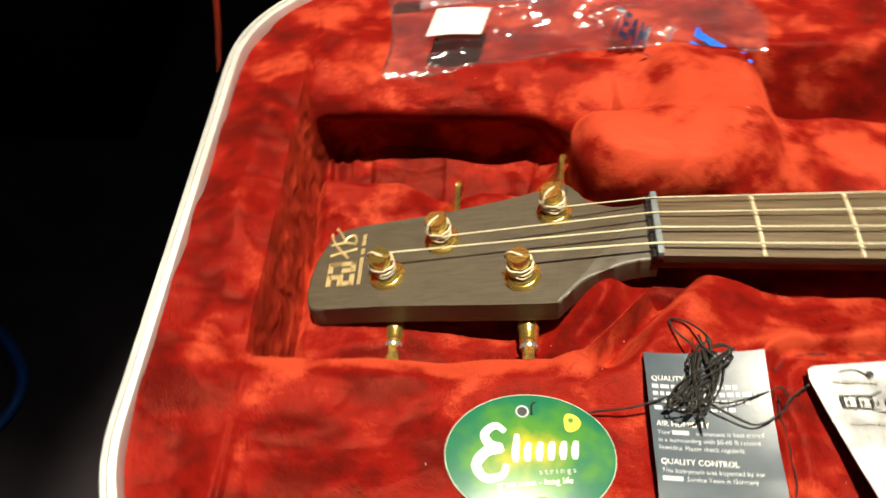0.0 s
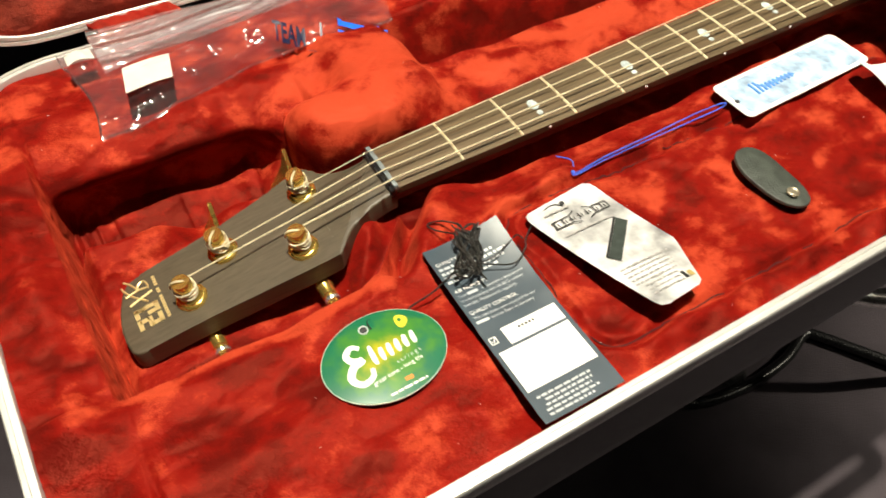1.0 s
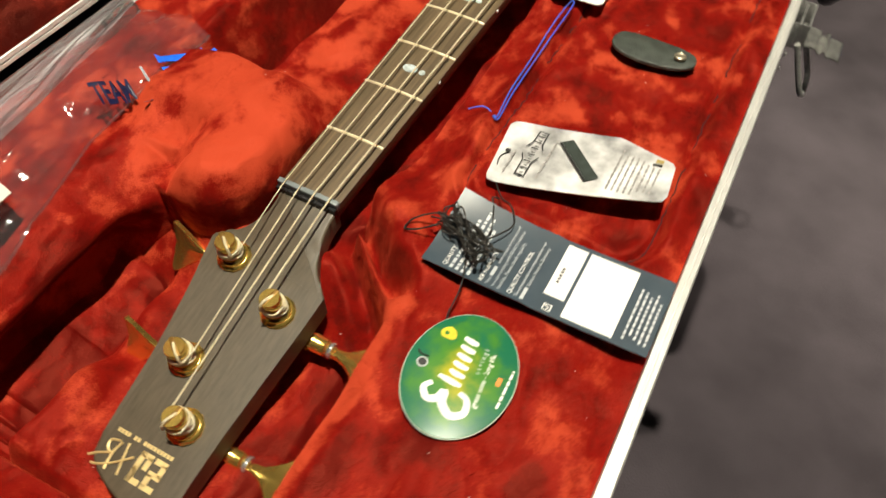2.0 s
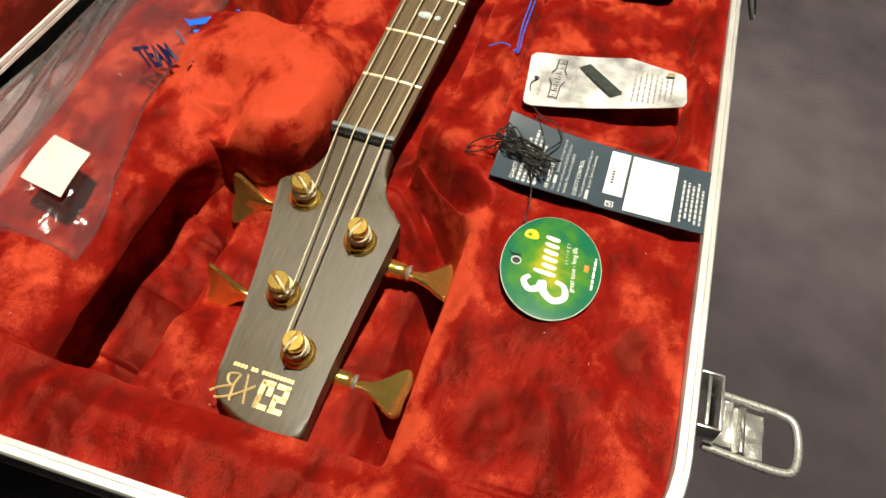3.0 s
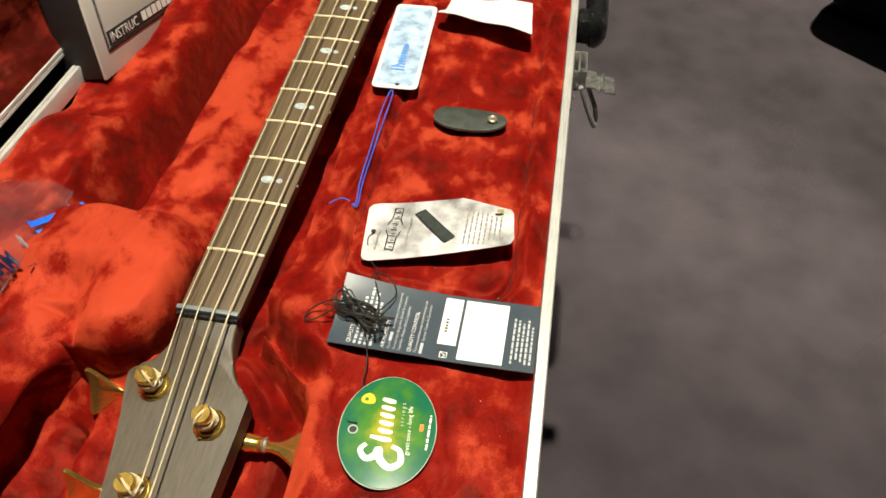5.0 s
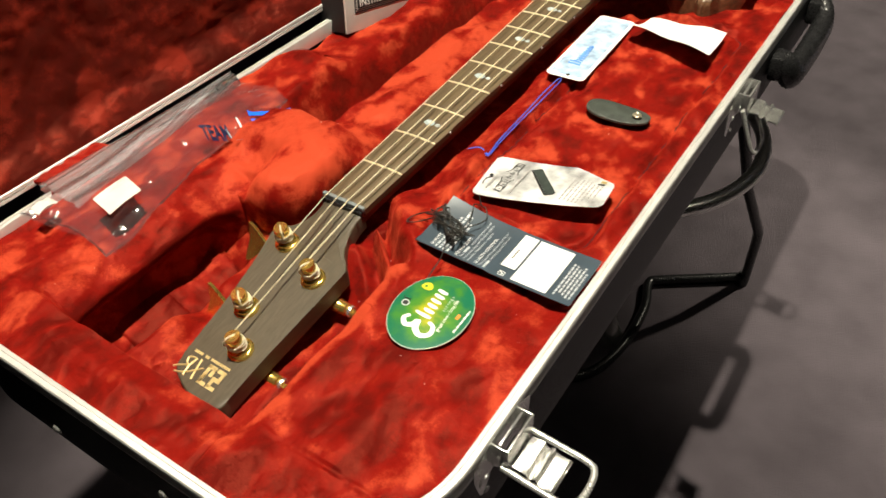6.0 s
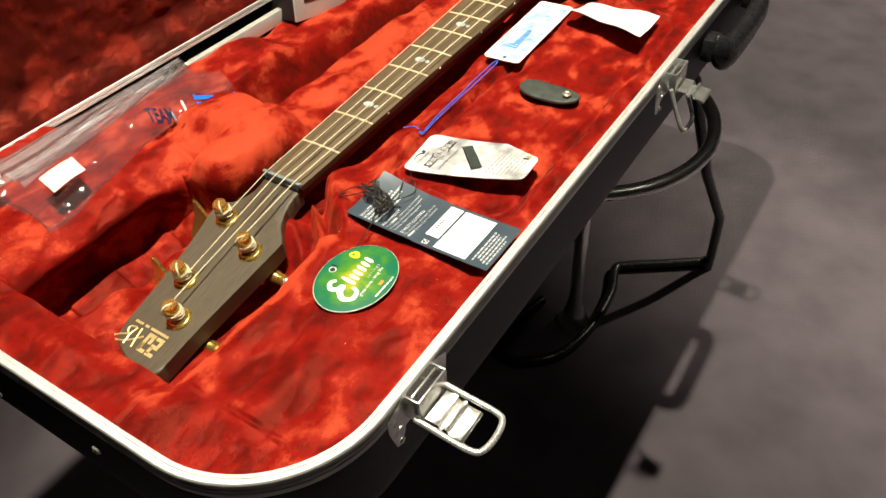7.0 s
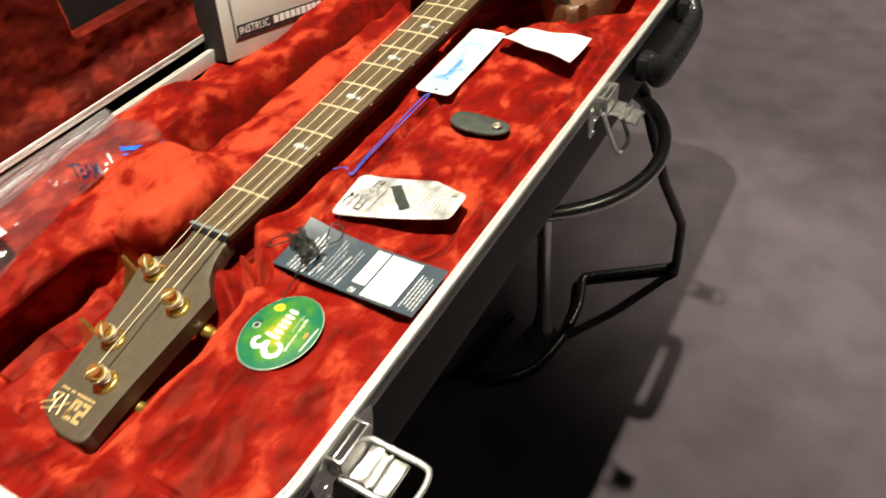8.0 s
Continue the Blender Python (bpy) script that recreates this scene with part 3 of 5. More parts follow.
def pile(height, count, x0, x1, seed):
    """Short fibres that stand and lean on the plush, one blade each."""
    rng = np.random.RandomState(seed)
    r, yc = RC - 0.006, YC - 0.0062
    x = x0 + (x1 - x0) * rng.uniform(0, 1, count)
    y = yc * rng.uniform(-1, 1, count)
    dx = np.clip(X0 + 0.006 + r - x, 0, r)
    keep = np.abs(y) < yc - r + np.sqrt(np.maximum(r * r - dx ** 2, 0))
    x, y = x[keep], y[keep]
    e = 0.0006
    z = height(x, y)
    gx, gy = (height(x + e, y) - z) / e, (height(x, y + e) - z) / e
    flat = np.hypot(gx, gy) < 0.7
    x, y, z, gx, gy = x[flat], y[flat], z[flat], gx[flat], gy[flat]
    n = len(x)
    up = np.stack([-gx, -gy, np.ones(n)], -1)
    up /= np.linalg.norm(up, axis=1)[:, None]
    # the nap lies in patches
    a = 5.0 * value_noise(x, y, 0.055, seed + 1) + 2.2 * value_noise(x, y, 0.024, seed + 2) + 0.35 * rng.normal(size=n)
    lean = 0.9 + 0.7 * value_noise(x, y, 0.03, seed + 3) + 0.15 * rng.normal(size=n)
    way = np.stack([np.cos(a), np.sin(a), gx * np.cos(a) + gy * np.sin(a)], -1)
    side = np.cross(up, way)
    side /= np.linalg.norm(side, axis=1)[:, None]
    tall = 0.0021 * rng.uniform(0.7, 1.2, n)
    tip = up + way * np.clip(lean, 0.1, 1.9)[:, None]
    tip = tip / np.linalg.norm(tip, axis=1)[:, None] * tall[:, None]
    root = np.stack([x, y + undercut(x, y, z), z - 0.0004], -1)
    w = 0.00012
    co = np.stack([root - side * w, root + side * w, root + tip], 1).reshape(-1, 3)
    me = bpy.data.meshes.new("pile")
    me.vertices.add(3 * n)
    me.vertices.foreach_set("co", co.ravel())
    me.loops.add(3 * n)
    me.loops.foreach_set("vertex_index", np.arange(3 * n))
    me.polygons.add(n)
    me.polygons.foreach_set("loop_start", np.arange(0, 3 * n, 3))
    me.update(calc_edges=True)
    return me


def latch(parent, x, hang=0):
    """A drawbolt latch on the front of the case, its lever hanging open."""
    t = new("latch")
    t.parent, t.location = parent, (x, -YC - 0.0040, 0)
    plate = slab([(-0.015, 0.006), (0.015, 0.006), (0.032, -0.001), (0.031, -0.014), (0.026, -0.032), (0.0225, -0.035), (0.019, -0.033), (0.015, -0.022), (-0.015, -0.022), (-0.019, -0.033), (-0.0225, -0.035), (-0.026, -0.032), (-0.031, -0.014), (-0.032, -0.001)], 0.0, 0.0022, 0.0005)
    bmesh.ops.transform(plate, matrix=Matrix.Rotation(radians(90), 4, "X"), verts=plate.verts)
    part("back_plate", plate, CHROME, t, "eared chrome plate")
    hook = block((0, -0.0105, -0.003), (0.030, 0.0016, 0.020), 0.0005)
    block((-0.0146, -0.0055, -0.003), (0.0014, 0.0105, 0.020), 0.0004, bm=hook)
    block((0.0146, -0.0055, -0.003), (0.0014, 0.0105, 0.020), 0.0004, bm=hook)
    block((0, -0.0045, 0.004), (0.026, 0.0016, 0.005), 0.0004, bm=hook)
    part("catch", hook, CHROME, t)
    m = Matrix.Translation((0, -0.0085, -0.010)) @ Matrix.Rotation(radians(6 - 0.02 * hang), 4, "X")
    fall = [(-0.003, -0.004), (-0.004, 0.0005), (-0.0125, 0.0012), (-0.0140, -0.0016), (-0.0158, -0.0018), (-0.0172, 0.0010), (-0.0190, 0.0008), (-0.0204, -0.0020), (-0.0290, -0.0016), (-0.0304, -0.0034)]
    def stepped(u, v):
        k = min(int(v * (len(fall) - 1)), len(fall) - 2)
        w = v * (len(fall) - 1) - k
        a, c = fall[k], fall[k + 1]
        dent = 0.0010 * noise.noise(Vector((u * 6 + x * 40, v * 14, 3.0)))
        return tuple(m @ Vector(((u - 0.5) * 0.0245, a[0] + (c[0] - a[0]) * w, a[1] + (c[1] - a[1]) * w + dent)))
    lever = sheet(stepped, 8, 36, 0.0012)
    part("lever", lever, STEEL, t, "stepped bright steel lever")
    m = Matrix.Translation((0, -0.0085, -0.010)) @ Matrix.Rotation(radians(6 + hang), 4, "X")
    ring = [m @ Vector(p) for p in spline([(-0.0155, 0.001, 0), (-0.0158, -0.020, 0), (-0.0155, -0.037, 0.0005), (-0.012, -0.0435, 0.001), (0, -0.0455, 0.001), (0.012, -0.0435, 0.001), (0.0155, -0.037, 0.0005), (0.0158, -0.020, 0), (0.0155, 0.001, 0)], 5)]
    part("bail", tube(ring, 0.0021, 10), BAIL, t, "bent chrome wire bail")
    for dz in (-0.014, -0.026):
        for dx in (-0.0232, 0.0232):
            part("rivet", lathe([(0.0026, 0), (0.0024, 0.0009), (0.001, 0.0014)], 10, m=Matrix.Translation((dx, -0.0022, dz)) @ Matrix.Rotation(radians(90), 4, "X")), CHROME, t)
    return t


def case_handle(parent, x):
    t = new("handle")
    t.parent, t.location = parent, (x, -YC - 0.0040, -0.027)
    pts = spline([(-0.072, -0.008, 0.004), (-0.070, -0.015, 0.000), (-0.060, -0.020, -0.006), (-0.030, -0.021, -0.008), (0.030, -0.021, -0.008), (0.060, -0.020, -0.006), (0.070, -0.015, 0.000), (0.072, -0.008, 0.004)], 6)
    n = len(pts)
    grip = tube(pts, [0.0085 + 0.0030 * math.sin(math.pi * i / (n - 1)) ** 0.4 for i in range(n)], 16)
    for v in grip.verts:
        v.co.z = -0.005 + 1.55 * (v.co.z + 0.005)
    part("grip", grip, BLACK, t, "broad black moulded grip")
    for s in (-1, 1):
        part("bracket", block((0.070 * s, -0.007, 0.004), (0.026, 0.014, 0.026), 0.004), BLACK, t)
        for dx in (-0.007, 0.007):
            part("rivet", lathe([(0.0032, 0), (0.0028, 0.0012), (0.001, 0.0018)], 10, m=Matrix.Translation((0.070 * s + dx, -0.014, 0.010)) @ Matrix.Rotation(radians(90), 4, "X")), CHROME, t)


def guitar_case():
    case = thing("guitar_case", "open black hard case with aluminium rim and red plush lining", "guitar case", at=(0, 0, 0))
    part("base_shell", swept(SHELL_PROFILE, True), SHELL, case, "black moulded lower shell")
    part("base_rim", swept(RIM_PROFILE), RIM, case, "pale ribbed aluminium rim")
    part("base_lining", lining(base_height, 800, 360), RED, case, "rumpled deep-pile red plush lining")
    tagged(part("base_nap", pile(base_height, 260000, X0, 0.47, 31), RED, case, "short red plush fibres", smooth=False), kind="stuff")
    for x, hang in ((-0.1173, 0), (0.306, 62), (0.668, 0)):
        latch(case, x, hang)
    case_handle(case, 0.484)
    # lid: the same shell turned over and swung open about the hinge
    lid = new("lid")
    lid.parent = case
    swing = Matrix.Translation((0, YC + 0.0045, 0.006)) @ Matrix.Rotation(radians(-92), 4, "X") @ Matrix.Translation((0, -YC - 0.0130, -0.006)) @ Matrix.Translation((0, 0, 0.0185)) @ Matrix.Diagonal((1, 1, -1, 1))
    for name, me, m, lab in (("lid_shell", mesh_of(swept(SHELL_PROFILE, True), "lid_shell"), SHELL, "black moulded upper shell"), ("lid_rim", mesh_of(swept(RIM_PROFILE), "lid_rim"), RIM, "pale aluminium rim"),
                             ("lid_lining", lining(lid_height, 300, 130), SHADED_RED, "red plush lining of the lid")):
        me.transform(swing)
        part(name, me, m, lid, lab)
    # black panel added so that the lid recess comes out dark
    pad = slab(rounded(0.4475, YC - 0.194, 0.705, 0.272, 0.004), -0.024, 0.006, 0.001)
    bmesh.ops.transform(pad, matrix=swing, verts=pad.verts)
    part("recess_panel", pad, FELT, lid, "black panel set in the lid recess")
    # plush strip that bridges the hinge
    def flap(u, v):
        x = -0.121 + 0.060 * u + 0.003 * math.sin(9 * v)
        a = math.pi * v
        return (x, 0.1985 + 0.024 * v + 0.001 * math.sin(20 * u), 0.0115 + 0.010 * v + 0.004 * math.sin(a) + 0.0006 * math.sin(31 * u + 7 * v))
    part("hinge_flap", sheet(flap, 24, 12, 0.003), RED, case, "red plush strip over the hinge")
    part("hinge", block((0.39, 0.2090, -0.012), (1.12, 0.0055, 0.012), 0.002), FELT, case, "long black hinge")
    # ribbon that holds the lid
    top = swing @ Vector((X0 - 0.006, YC - 0.23, 0.0))
    low = Vector((-0.2440, 0.108, 0.010))
    rib = lambda u, v: tuple(low.lerp(top, u) + Vector((0, 0, -0.012 * math.sin(math.pi * u))) + Vector((0.002 * math.sin(9 * u), 0.010 * (v - 0.5), 0)))
    part("lid_strap", sheet(rib, 20, 3, 0.0012), SHADED_RED, case, "red ribbon stay for the lid")
    for x, y in ((-0.2455, 0.03), (-0.241, -0.06)):
        part("rivet", lathe([(0.0035, 0), (0.003, 0.0012), (0.001, 0.002)], 12, m=Matrix.Translation((x - 0.0045, y, -0.016)) @ Matrix.Rotation(radians(-90), 4, "Y")), CHROME, case)
    return case


guitar_case()


def lint():
    """Tiny pale specks of fluff."""
    rng = random.Random(12)
    bm = bmesh.new()
    for _ in range(46):
        x, y = rng.uniform(-0.20, 0.36), rng.choice((rng.uniform(-0.195, -0.10), rng.uniform(-0.19, 0.19)))
        z = float(base_height(np.array([x]), np.array([y]))[0]) + 0.0026
        a, r = rng.uniform(0, 6.28), rng.uniform(0.00010, 0.00024)
        tube([(x - r * 2 * math.cos(a), y - r * 2 * math.sin(a), z), (x, y, z + 0.0004), (x + r * 2 * math.cos(a), y + r * 2 * math.sin(a), z)], r * 0.6, 4, bm=bm)
    ob = part("lint", bm, STICKER)
    tagged(ob, "tiny pale specks of lint on red plush", "lint", kind="stuff")


lint()


def neck_cushion(case):
    """Rounded end of the padded block beside the nut, hollow underneath."""
    ctrl = [(-0.033, 0.072), (-0.0365, 0.056), (-0.033, 0.041), (-0.022, 0.0280), (-0.006, 0.0215), (0.030, 0.0225), (0.066, 0.026), (0.085, 0.045), (0.080, 0.082), (0.066, 0.116), (0.030, 0.138), (-0.002, 0.128), (-0.020, 0.102)]
    line = [Vector((p.x - 0.005, p.y + 0.004)) for p in spline([(x, y, 0) for x, y in ctrl], 12, True)]
    mid = Vector((0.017, 0.074))
    bm = bmesh.new()
    rings = []
    for shrink, z in ((0.93, 0.0205), (0.80, 0.0205), (0.66, 0.0205), (0.53, 0.0205), (0.41, 0.0204), (0.30, 0.0200), (0.20, 0.0190), (0.12, 0.0168), (0.06, 0.0130), (0.02, 0.0080), (0.0, 0.0030), (0.004, -0.0050), (0.012, -0.0150), (0.025, -0.0280), (0.04, -0.0480), (0.35, -0.0500)):
        ring = []
        for p in line:
            q = p.lerp(mid, shrink)
            X, Y = np.array([q.x]), np.array([q.y])
            n1, n2 = float(value_noise(X, Y, 0.022, 2)[0]), float(value_noise(X, Y, 0.045, 21)[0])
            sink = max(float(sm(0.026, 0.064, X)[0]), float(sm(0.060, 0.100, Y)[0]) * float(sm(-0.046, -0.026, X)[0]))
            top = z + 0.0024 * n1 + 0.0030 * n2
            ring.append(bm.verts.new((q.x - 0.0012 * n1, q.y, top + (float(base_height(X, Y)[0]) - 0.004 - top) * sink if z > -0.004 else top - 0.02 * sink)))
        rings.append(ring)
    n = len(line)
    for a, b in zip(rings, rings[1:]):
        for k in range(n):
            bm.faces.new((a[k], b[k], b[(k + 1) % n], a[(k + 1) % n]))
    bm.faces.new(rings[0])
    bm.faces.new(rings[-1])
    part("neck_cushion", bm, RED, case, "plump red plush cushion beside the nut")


neck_cushion(bpy.data.objects["guitar_case"])


def seam_line(case):
    """Dark broken seam round the lid of the accessory compartment."""
    rng = random.Random(6)
    loop = rounded(0.2205, -0.1245, 0.366, 0.108, 0.016, 6)
    line = [Vector((x, y, 0)) for x, y in loop]
    dense = []
    for a, b in zip(line, line[1:] + line[:1]):
        n = max(1, int((b - a).length / 0.0045))
        dense += [a.lerp(b, k / n) for k in range(n)]
    bm = bmesh.new()
    pts = []
    for p in dense:
        x, y = p.x + rng.uniform(-0.0007, 0.0007), p.y + rng.uniform(-0.0007, 0.0007)
        pts.append((x, y, float(base_height(np.array([x]), np.array([y]))[0]) + rng.uniform(-0.0004, 0.0010)))
    for k in range(0, len(pts) - 3, 3):
        if rng.random() < 0.8:
            tube(pts[k:k + 4], 0.00042, 5, bm=bm)
    tagged(part("seam", bm, STITCH, case, "dark stitched seam in the lining"), kind="stuff")


seam_line(bpy.data.objects["guitar_case"])

# ---- bass guitar ----
SCALE = 0.864
fret_x = lambda n: SCALE * (1 - 2 ** (-n / 12))
half_w = lambda x: 0.0190 + 0.0185 * x
FACE = lambda x: -0.0042 + 0.135 * (x + 0.008)


def tuner(parent, x, y, out, reach):
    """One machine head: out is +1 or -1, the side to which its key points."""
    t = new("tuner")
    t.parent, t.location = parent, (x, y, FACE(x))
    t.rotation_euler, t.scale = (0, radians(-7.7), 0), (1.1, 1.1, 1.1)
    part("bushing", lathe([(0.0088, -0.001), (0.0088, 0.0012), (0.0078, 0.0022), (0.0072, 0.0024), (0.0070, 0.0036), (0.0058, 0.0046)], 12), GOLD, t, "gold bushing")
    post = lathe([(0.0058, 0.003), (0.0056, 0.0042), (0.0043, 0.0054), (0.0041, 0.0096), (0.0048, 0.0112), (0.0051, 0.0122), (0.0051, 0.0160), (0.0047, 0.0168), (0.0010, 0.0168)], 24)
    part("post", post, GOLD, t, "gold slotted post")
    slot = Matrix.Rotation(radians(35 * out + 20), 4, "Z")
    part("slot", block((0, 0, 0.0157), (0.0104, 0.0022, 0.0025), 0.0001, m=slot), DARKGOLD, t)
    # the string winds down the waist of the post in uneven coils and its end curls over the slot
    turns = [(r * math.cos(a), r * math.sin(a), z) for a, r, z in ((6.283 * k / 20, 0.0054 + 0.0004 * math.sin(0.7 * k), 0.0118 - 0.0021 * k / 20 + 0.0003 * math.sin(1.9 * k)) for k in range(66))]
    part("string_wrap", tube(turns, 0.00062, 8), STRING, t, "coils of wound string")
    part("string_end", tube(spline([tuple(slot @ Vector(p)) for p in ((-0.0066, 0.0006, 0.0124), (-0.0056, 0.0004, 0.0158), (-0.0030, 0.0002, 0.0176), (0.0004, -0.0002, 0.0172), (0.0030, -0.0003, 0.0160))], 5), 0.00062, 8), STRING, t)
    part("gear_housing", block((0, 0.0, -0.020), (0.020, 0.020, 0.006), 0.002), GOLD, t)
    y0, y1 = reach
    part("shaft", lathe([(0.0052, y0), (0.0052, y0 + 0.003), (0.0046, y0 + 0.004), (0.0046, y1 - 0.003), (0.0040, y1 - 0.0025), (0.0034, y1)], 18, m=Matrix.Translation((0, 0, -0.021)) @ Matrix.Rotation(radians(-90 * out), 4, "X")), GOLD, t)
    part("collar", lathe([(0.0042, y1 - 0.001), (0.0046, y1), (0.0042, y1 + 0.0012)], 16, m=Matrix.Translation((0, 0, -0.021)) @ Matrix.Rotation(radians(-90 * out), 4, "X")), CHROME, t, "pale steel collar")
    # clover-leaf key, dished
    half = [(0.0026, 0.000), (0.0028, 0.004), (0.0046, 0.0085), (0.0086, 0.0138), (0.0128, 0.0180), (0.0151, 0.0214), (0.0146, 0.0243), (0.0100, 0.0258), (0.0046, 0.0255), (0.0, 0.0250)]
    line = [(p.x, p.y) for p in spline([(a, b, 0) for a, b in half], 4)]
    line = line + [(-u, v) for u, v in line[-2::-1]]
    key = slab(line, 0.0015, 0.0030, 0.0009, lambda u, v: (18.0 * u * u - 12.0 * (v - 0.014) ** 2) * (1 if v > 0.006 else 0.3))
    bmesh.ops.transform(key, matrix=Matrix.Translation((0, out * (y1 + 0.0008), -0.021)) @ Matrix.Rotation(radians(0 if out > 0 else 180), 4, "Z") @ Matrix.Rotation(radians(-58 if out > 0 else -25), 4, "Y"), verts=key.verts)
    part("key", key, KEYGOLD, t, "gold clover-leaf key")


def bass_guitar():
    g = thing("bass_guitar", "four-string bass guitar with dark neck lying in the case", "bass guitar", at=(0, 0.004, 0))
    g.rotation_euler = (0, -math.atan(0.06), -0.0125)
    # neck and fingerboard
    bm = bmesh.new()
    rings = []
    for i in range(40):
        x = -0.006 + 0.66 * i / 39
        w = half_w(x)
        d = 0.0165 + 0.006 * x + 0.012 * float(sm(0.5, 0.6, np.float64(x)))
        rings.append([bm.verts.new((x, w * math.cos(a) * (1.0 if abs(math.sin(a)) < 0.2 else 0.97), -0.0065 - d * math.sin(a) ** 0.8 if math.sin(a) > 1e-6 else -0.0065)) for a in np.linspace(0, math.pi, 15)])
    for a, b in zip(rings, rings[1:]):
        for k in range(14):
            bm.faces.new((a[k], a[k + 1], b[k + 1], b[k]))
        bm.faces.new((a[14], a[0], b[0], b[14]))
    bm.faces.new(rings[0])
    bm.faces.new(rings[-1])
    part("neck", bm, NECK, g, "dark laminated neck")
    bm = bmesh.new()
    rings = []
    for i in range(30):
        x = 0.0006 + 0.665 * i / 29
        w = half_w(x)
        top = [(w * s, -0.0009 * s * s - 0.0004) for s in np.linspace(-1, 1, 11)]
        rings.append([bm.verts.new((x, y, z)) for y, z in top] + [bm.verts.new((x, w, -0.0064)), bm.verts.new((x, -w, -0.0064))])
    for a, b in zip(rings, rings[1:]):
        for k in range(13):
            bm.faces.new((a[k], a[(k + 1) % 13], b[(k + 1) % 13], b[k]))
    bm.faces.new(rings[0])
    bm.faces.new(rings[-1])
    part("fingerboard", bm, BOARD, g, "brown streaked rosewood fingerboard")
    for n in range(1, 25):
        x = fret_x(n)
        w = half_w(x) - 0.0003
        part("fret", tube([(x, w * s, -0.0009 * s * s - 0.0004) for s in np.linspace(-1, 1, 9)], 0.00100, 8), FRET, g)
    for n in (3, 5, 7, 9, 15, 17, 19, 21):
        x = (fret_x(n) + fret_x(n - 1)) / 2
        part("inlay", slab([(x + 0.0036 * math.cos(a), 0.0052 * math.sin(a)) for a in np.linspace(0, 2 * math.pi, 20, endpoint=False)], -0.0001, 0.001), PEARL, g, "oval abalone inlay")
        part("inlay", slab([(x + 0.0022 * math.cos(a), -0.0085 + 0.0022 * math.sin(a)) for a in np.linspace(0, 2 * math.pi, 14, endpoint=False)], -0.0002, 0.001), PEARL, g, "small round abalone inlay")
        part("side_dot", lathe([(0.0011, 0), (0.0011, 0.0006), (0.0005, 0.0008)], 10, m=Matrix.Translation((x, -half_w(x), -0.0034)) @ Matrix.Rotation(radians(90), 4, "X")), WHITEINK, g)
    part("nut", block((-0.0012, 0, -0.0008), (0.0032, 0.0400, 0.0066), 0.0006, 2), NUT, g, "blue-grey nut")
    part("nut_foot", block((-0.0040, 0, -0.0040), (0.0026, 0.0396, 0.0066), 0.0004, 1), BLACK, g, "black foot of the nut")
    # headstock
    line = [(-0.001, 0.0186), (-0.010, 0.0169), (-0.0212, 0.0174), (-0.0325, 0.0226), (-0.0390, 0.0300), (-0.0422, 0.0348), (-0.0434, 0.0357), (-0.0452, 0.0356), (-0.0552, 0.0336), (-0.0716, 0.0298), (-0.093, 0.0260), (-0.117, 0.0228), (-0.145, 0.0204), (-0.164, 0.0186), (-0.1702, 0.0166),
            (-0.1742, 0.0120), (-0.1785, 0.0030), (-0.1815, -0.0070), (-0.1826, -0.0170), (-0.1822, -0.0270), (-0.1806, -0.0322), (-0.1770, -0.0347), (-0.169, -0.0350), (-0.150, -0.0354), (-0.1315, -0.0362), (-0.104, -0.0381), (-0.0822, -0.0396), (-0.062, -0.0408),
            (-0.0523, -0.0411), (-0.0500, -0.0405), (-0.0456, -0.0360), (-0.0385, -0.0295), (-0.030, -0.0250), (-0.019, -0.0212), (-0.009, -0.0196), (-0.001, -0.0195)]
    pts = [(p.x, p.y) for p in spline([(x, y, 0) for x, y in line], 4)]
    part("headstock", slab(pts, 0.0, 0.0150, 0.0016, lambda x, y: FACE(x)), HEAD, g, "matt grey-brown headstock")
    posts = [(-0.0512, 0.0165, 1, (0.013, 0.0203)), (-0.1109, 0.0041, 1, (0.013, 0.0203)), (-0.1391, -0.0165, -1, (0.013, 0.0265)), (-0.0683, -0.0237, -1, (0.013, 0.0255))]
    for x, y, out, reach in posts:
        tuner(g, x, y, out, reach)
    # strings
    for k, (px, py, out, _) in enumerate(posts):
        yn, yb = 0.0146 - 0.0098 * k, 0.0285 - 0.019 * k
        r = (0.00036, 0.00042, 0.00050, 0.00060)[k]
        side = 0.0064 * (1 if k in (2, 3) else -1)
        pts = [(px, py + side, FACE(px) + 0.0115), (-0.004, yn, 0.0033), (0.0, yn, 0.0036), (SCALE, yb, 0.0095)]
        part("string", tube(pts, r, 8), STRING, g, "pale wound bass string")
    # gold emblem on the tip of the headstock, plain bars and strokes
    def mark(name, outline):
        part(name, slab(outline, 0.0003, 0.0004, 0, lambda x, y: FACE(x)), GOLDINK, g, "gold transfer mark", smooth=False)
    for a in range(2):
        cy = -0.0172 + 0.0085 * a
        for dx, sx, dy, sy in ((0.0063, 0.0028, 0, 0.0072), (-0.0063, 0.0028, 0, 0.0072), (0.0, 0.0030, 0, 0.0072) if a == 0 else (0.0, 0.0154, 0.0022, 0.0028), (0.0032, 0.0064, -0.0022, 0.0028), (-0.0032, 0.0064, 0.0022, 0.0028)):
            mark("emblem_bar", [(-0.1652 + dx + p * sx / 2, cy + dy + q * sy / 2) for p, q in ((-1, -1), (1, -1), (1, 1), (-1, 1))])
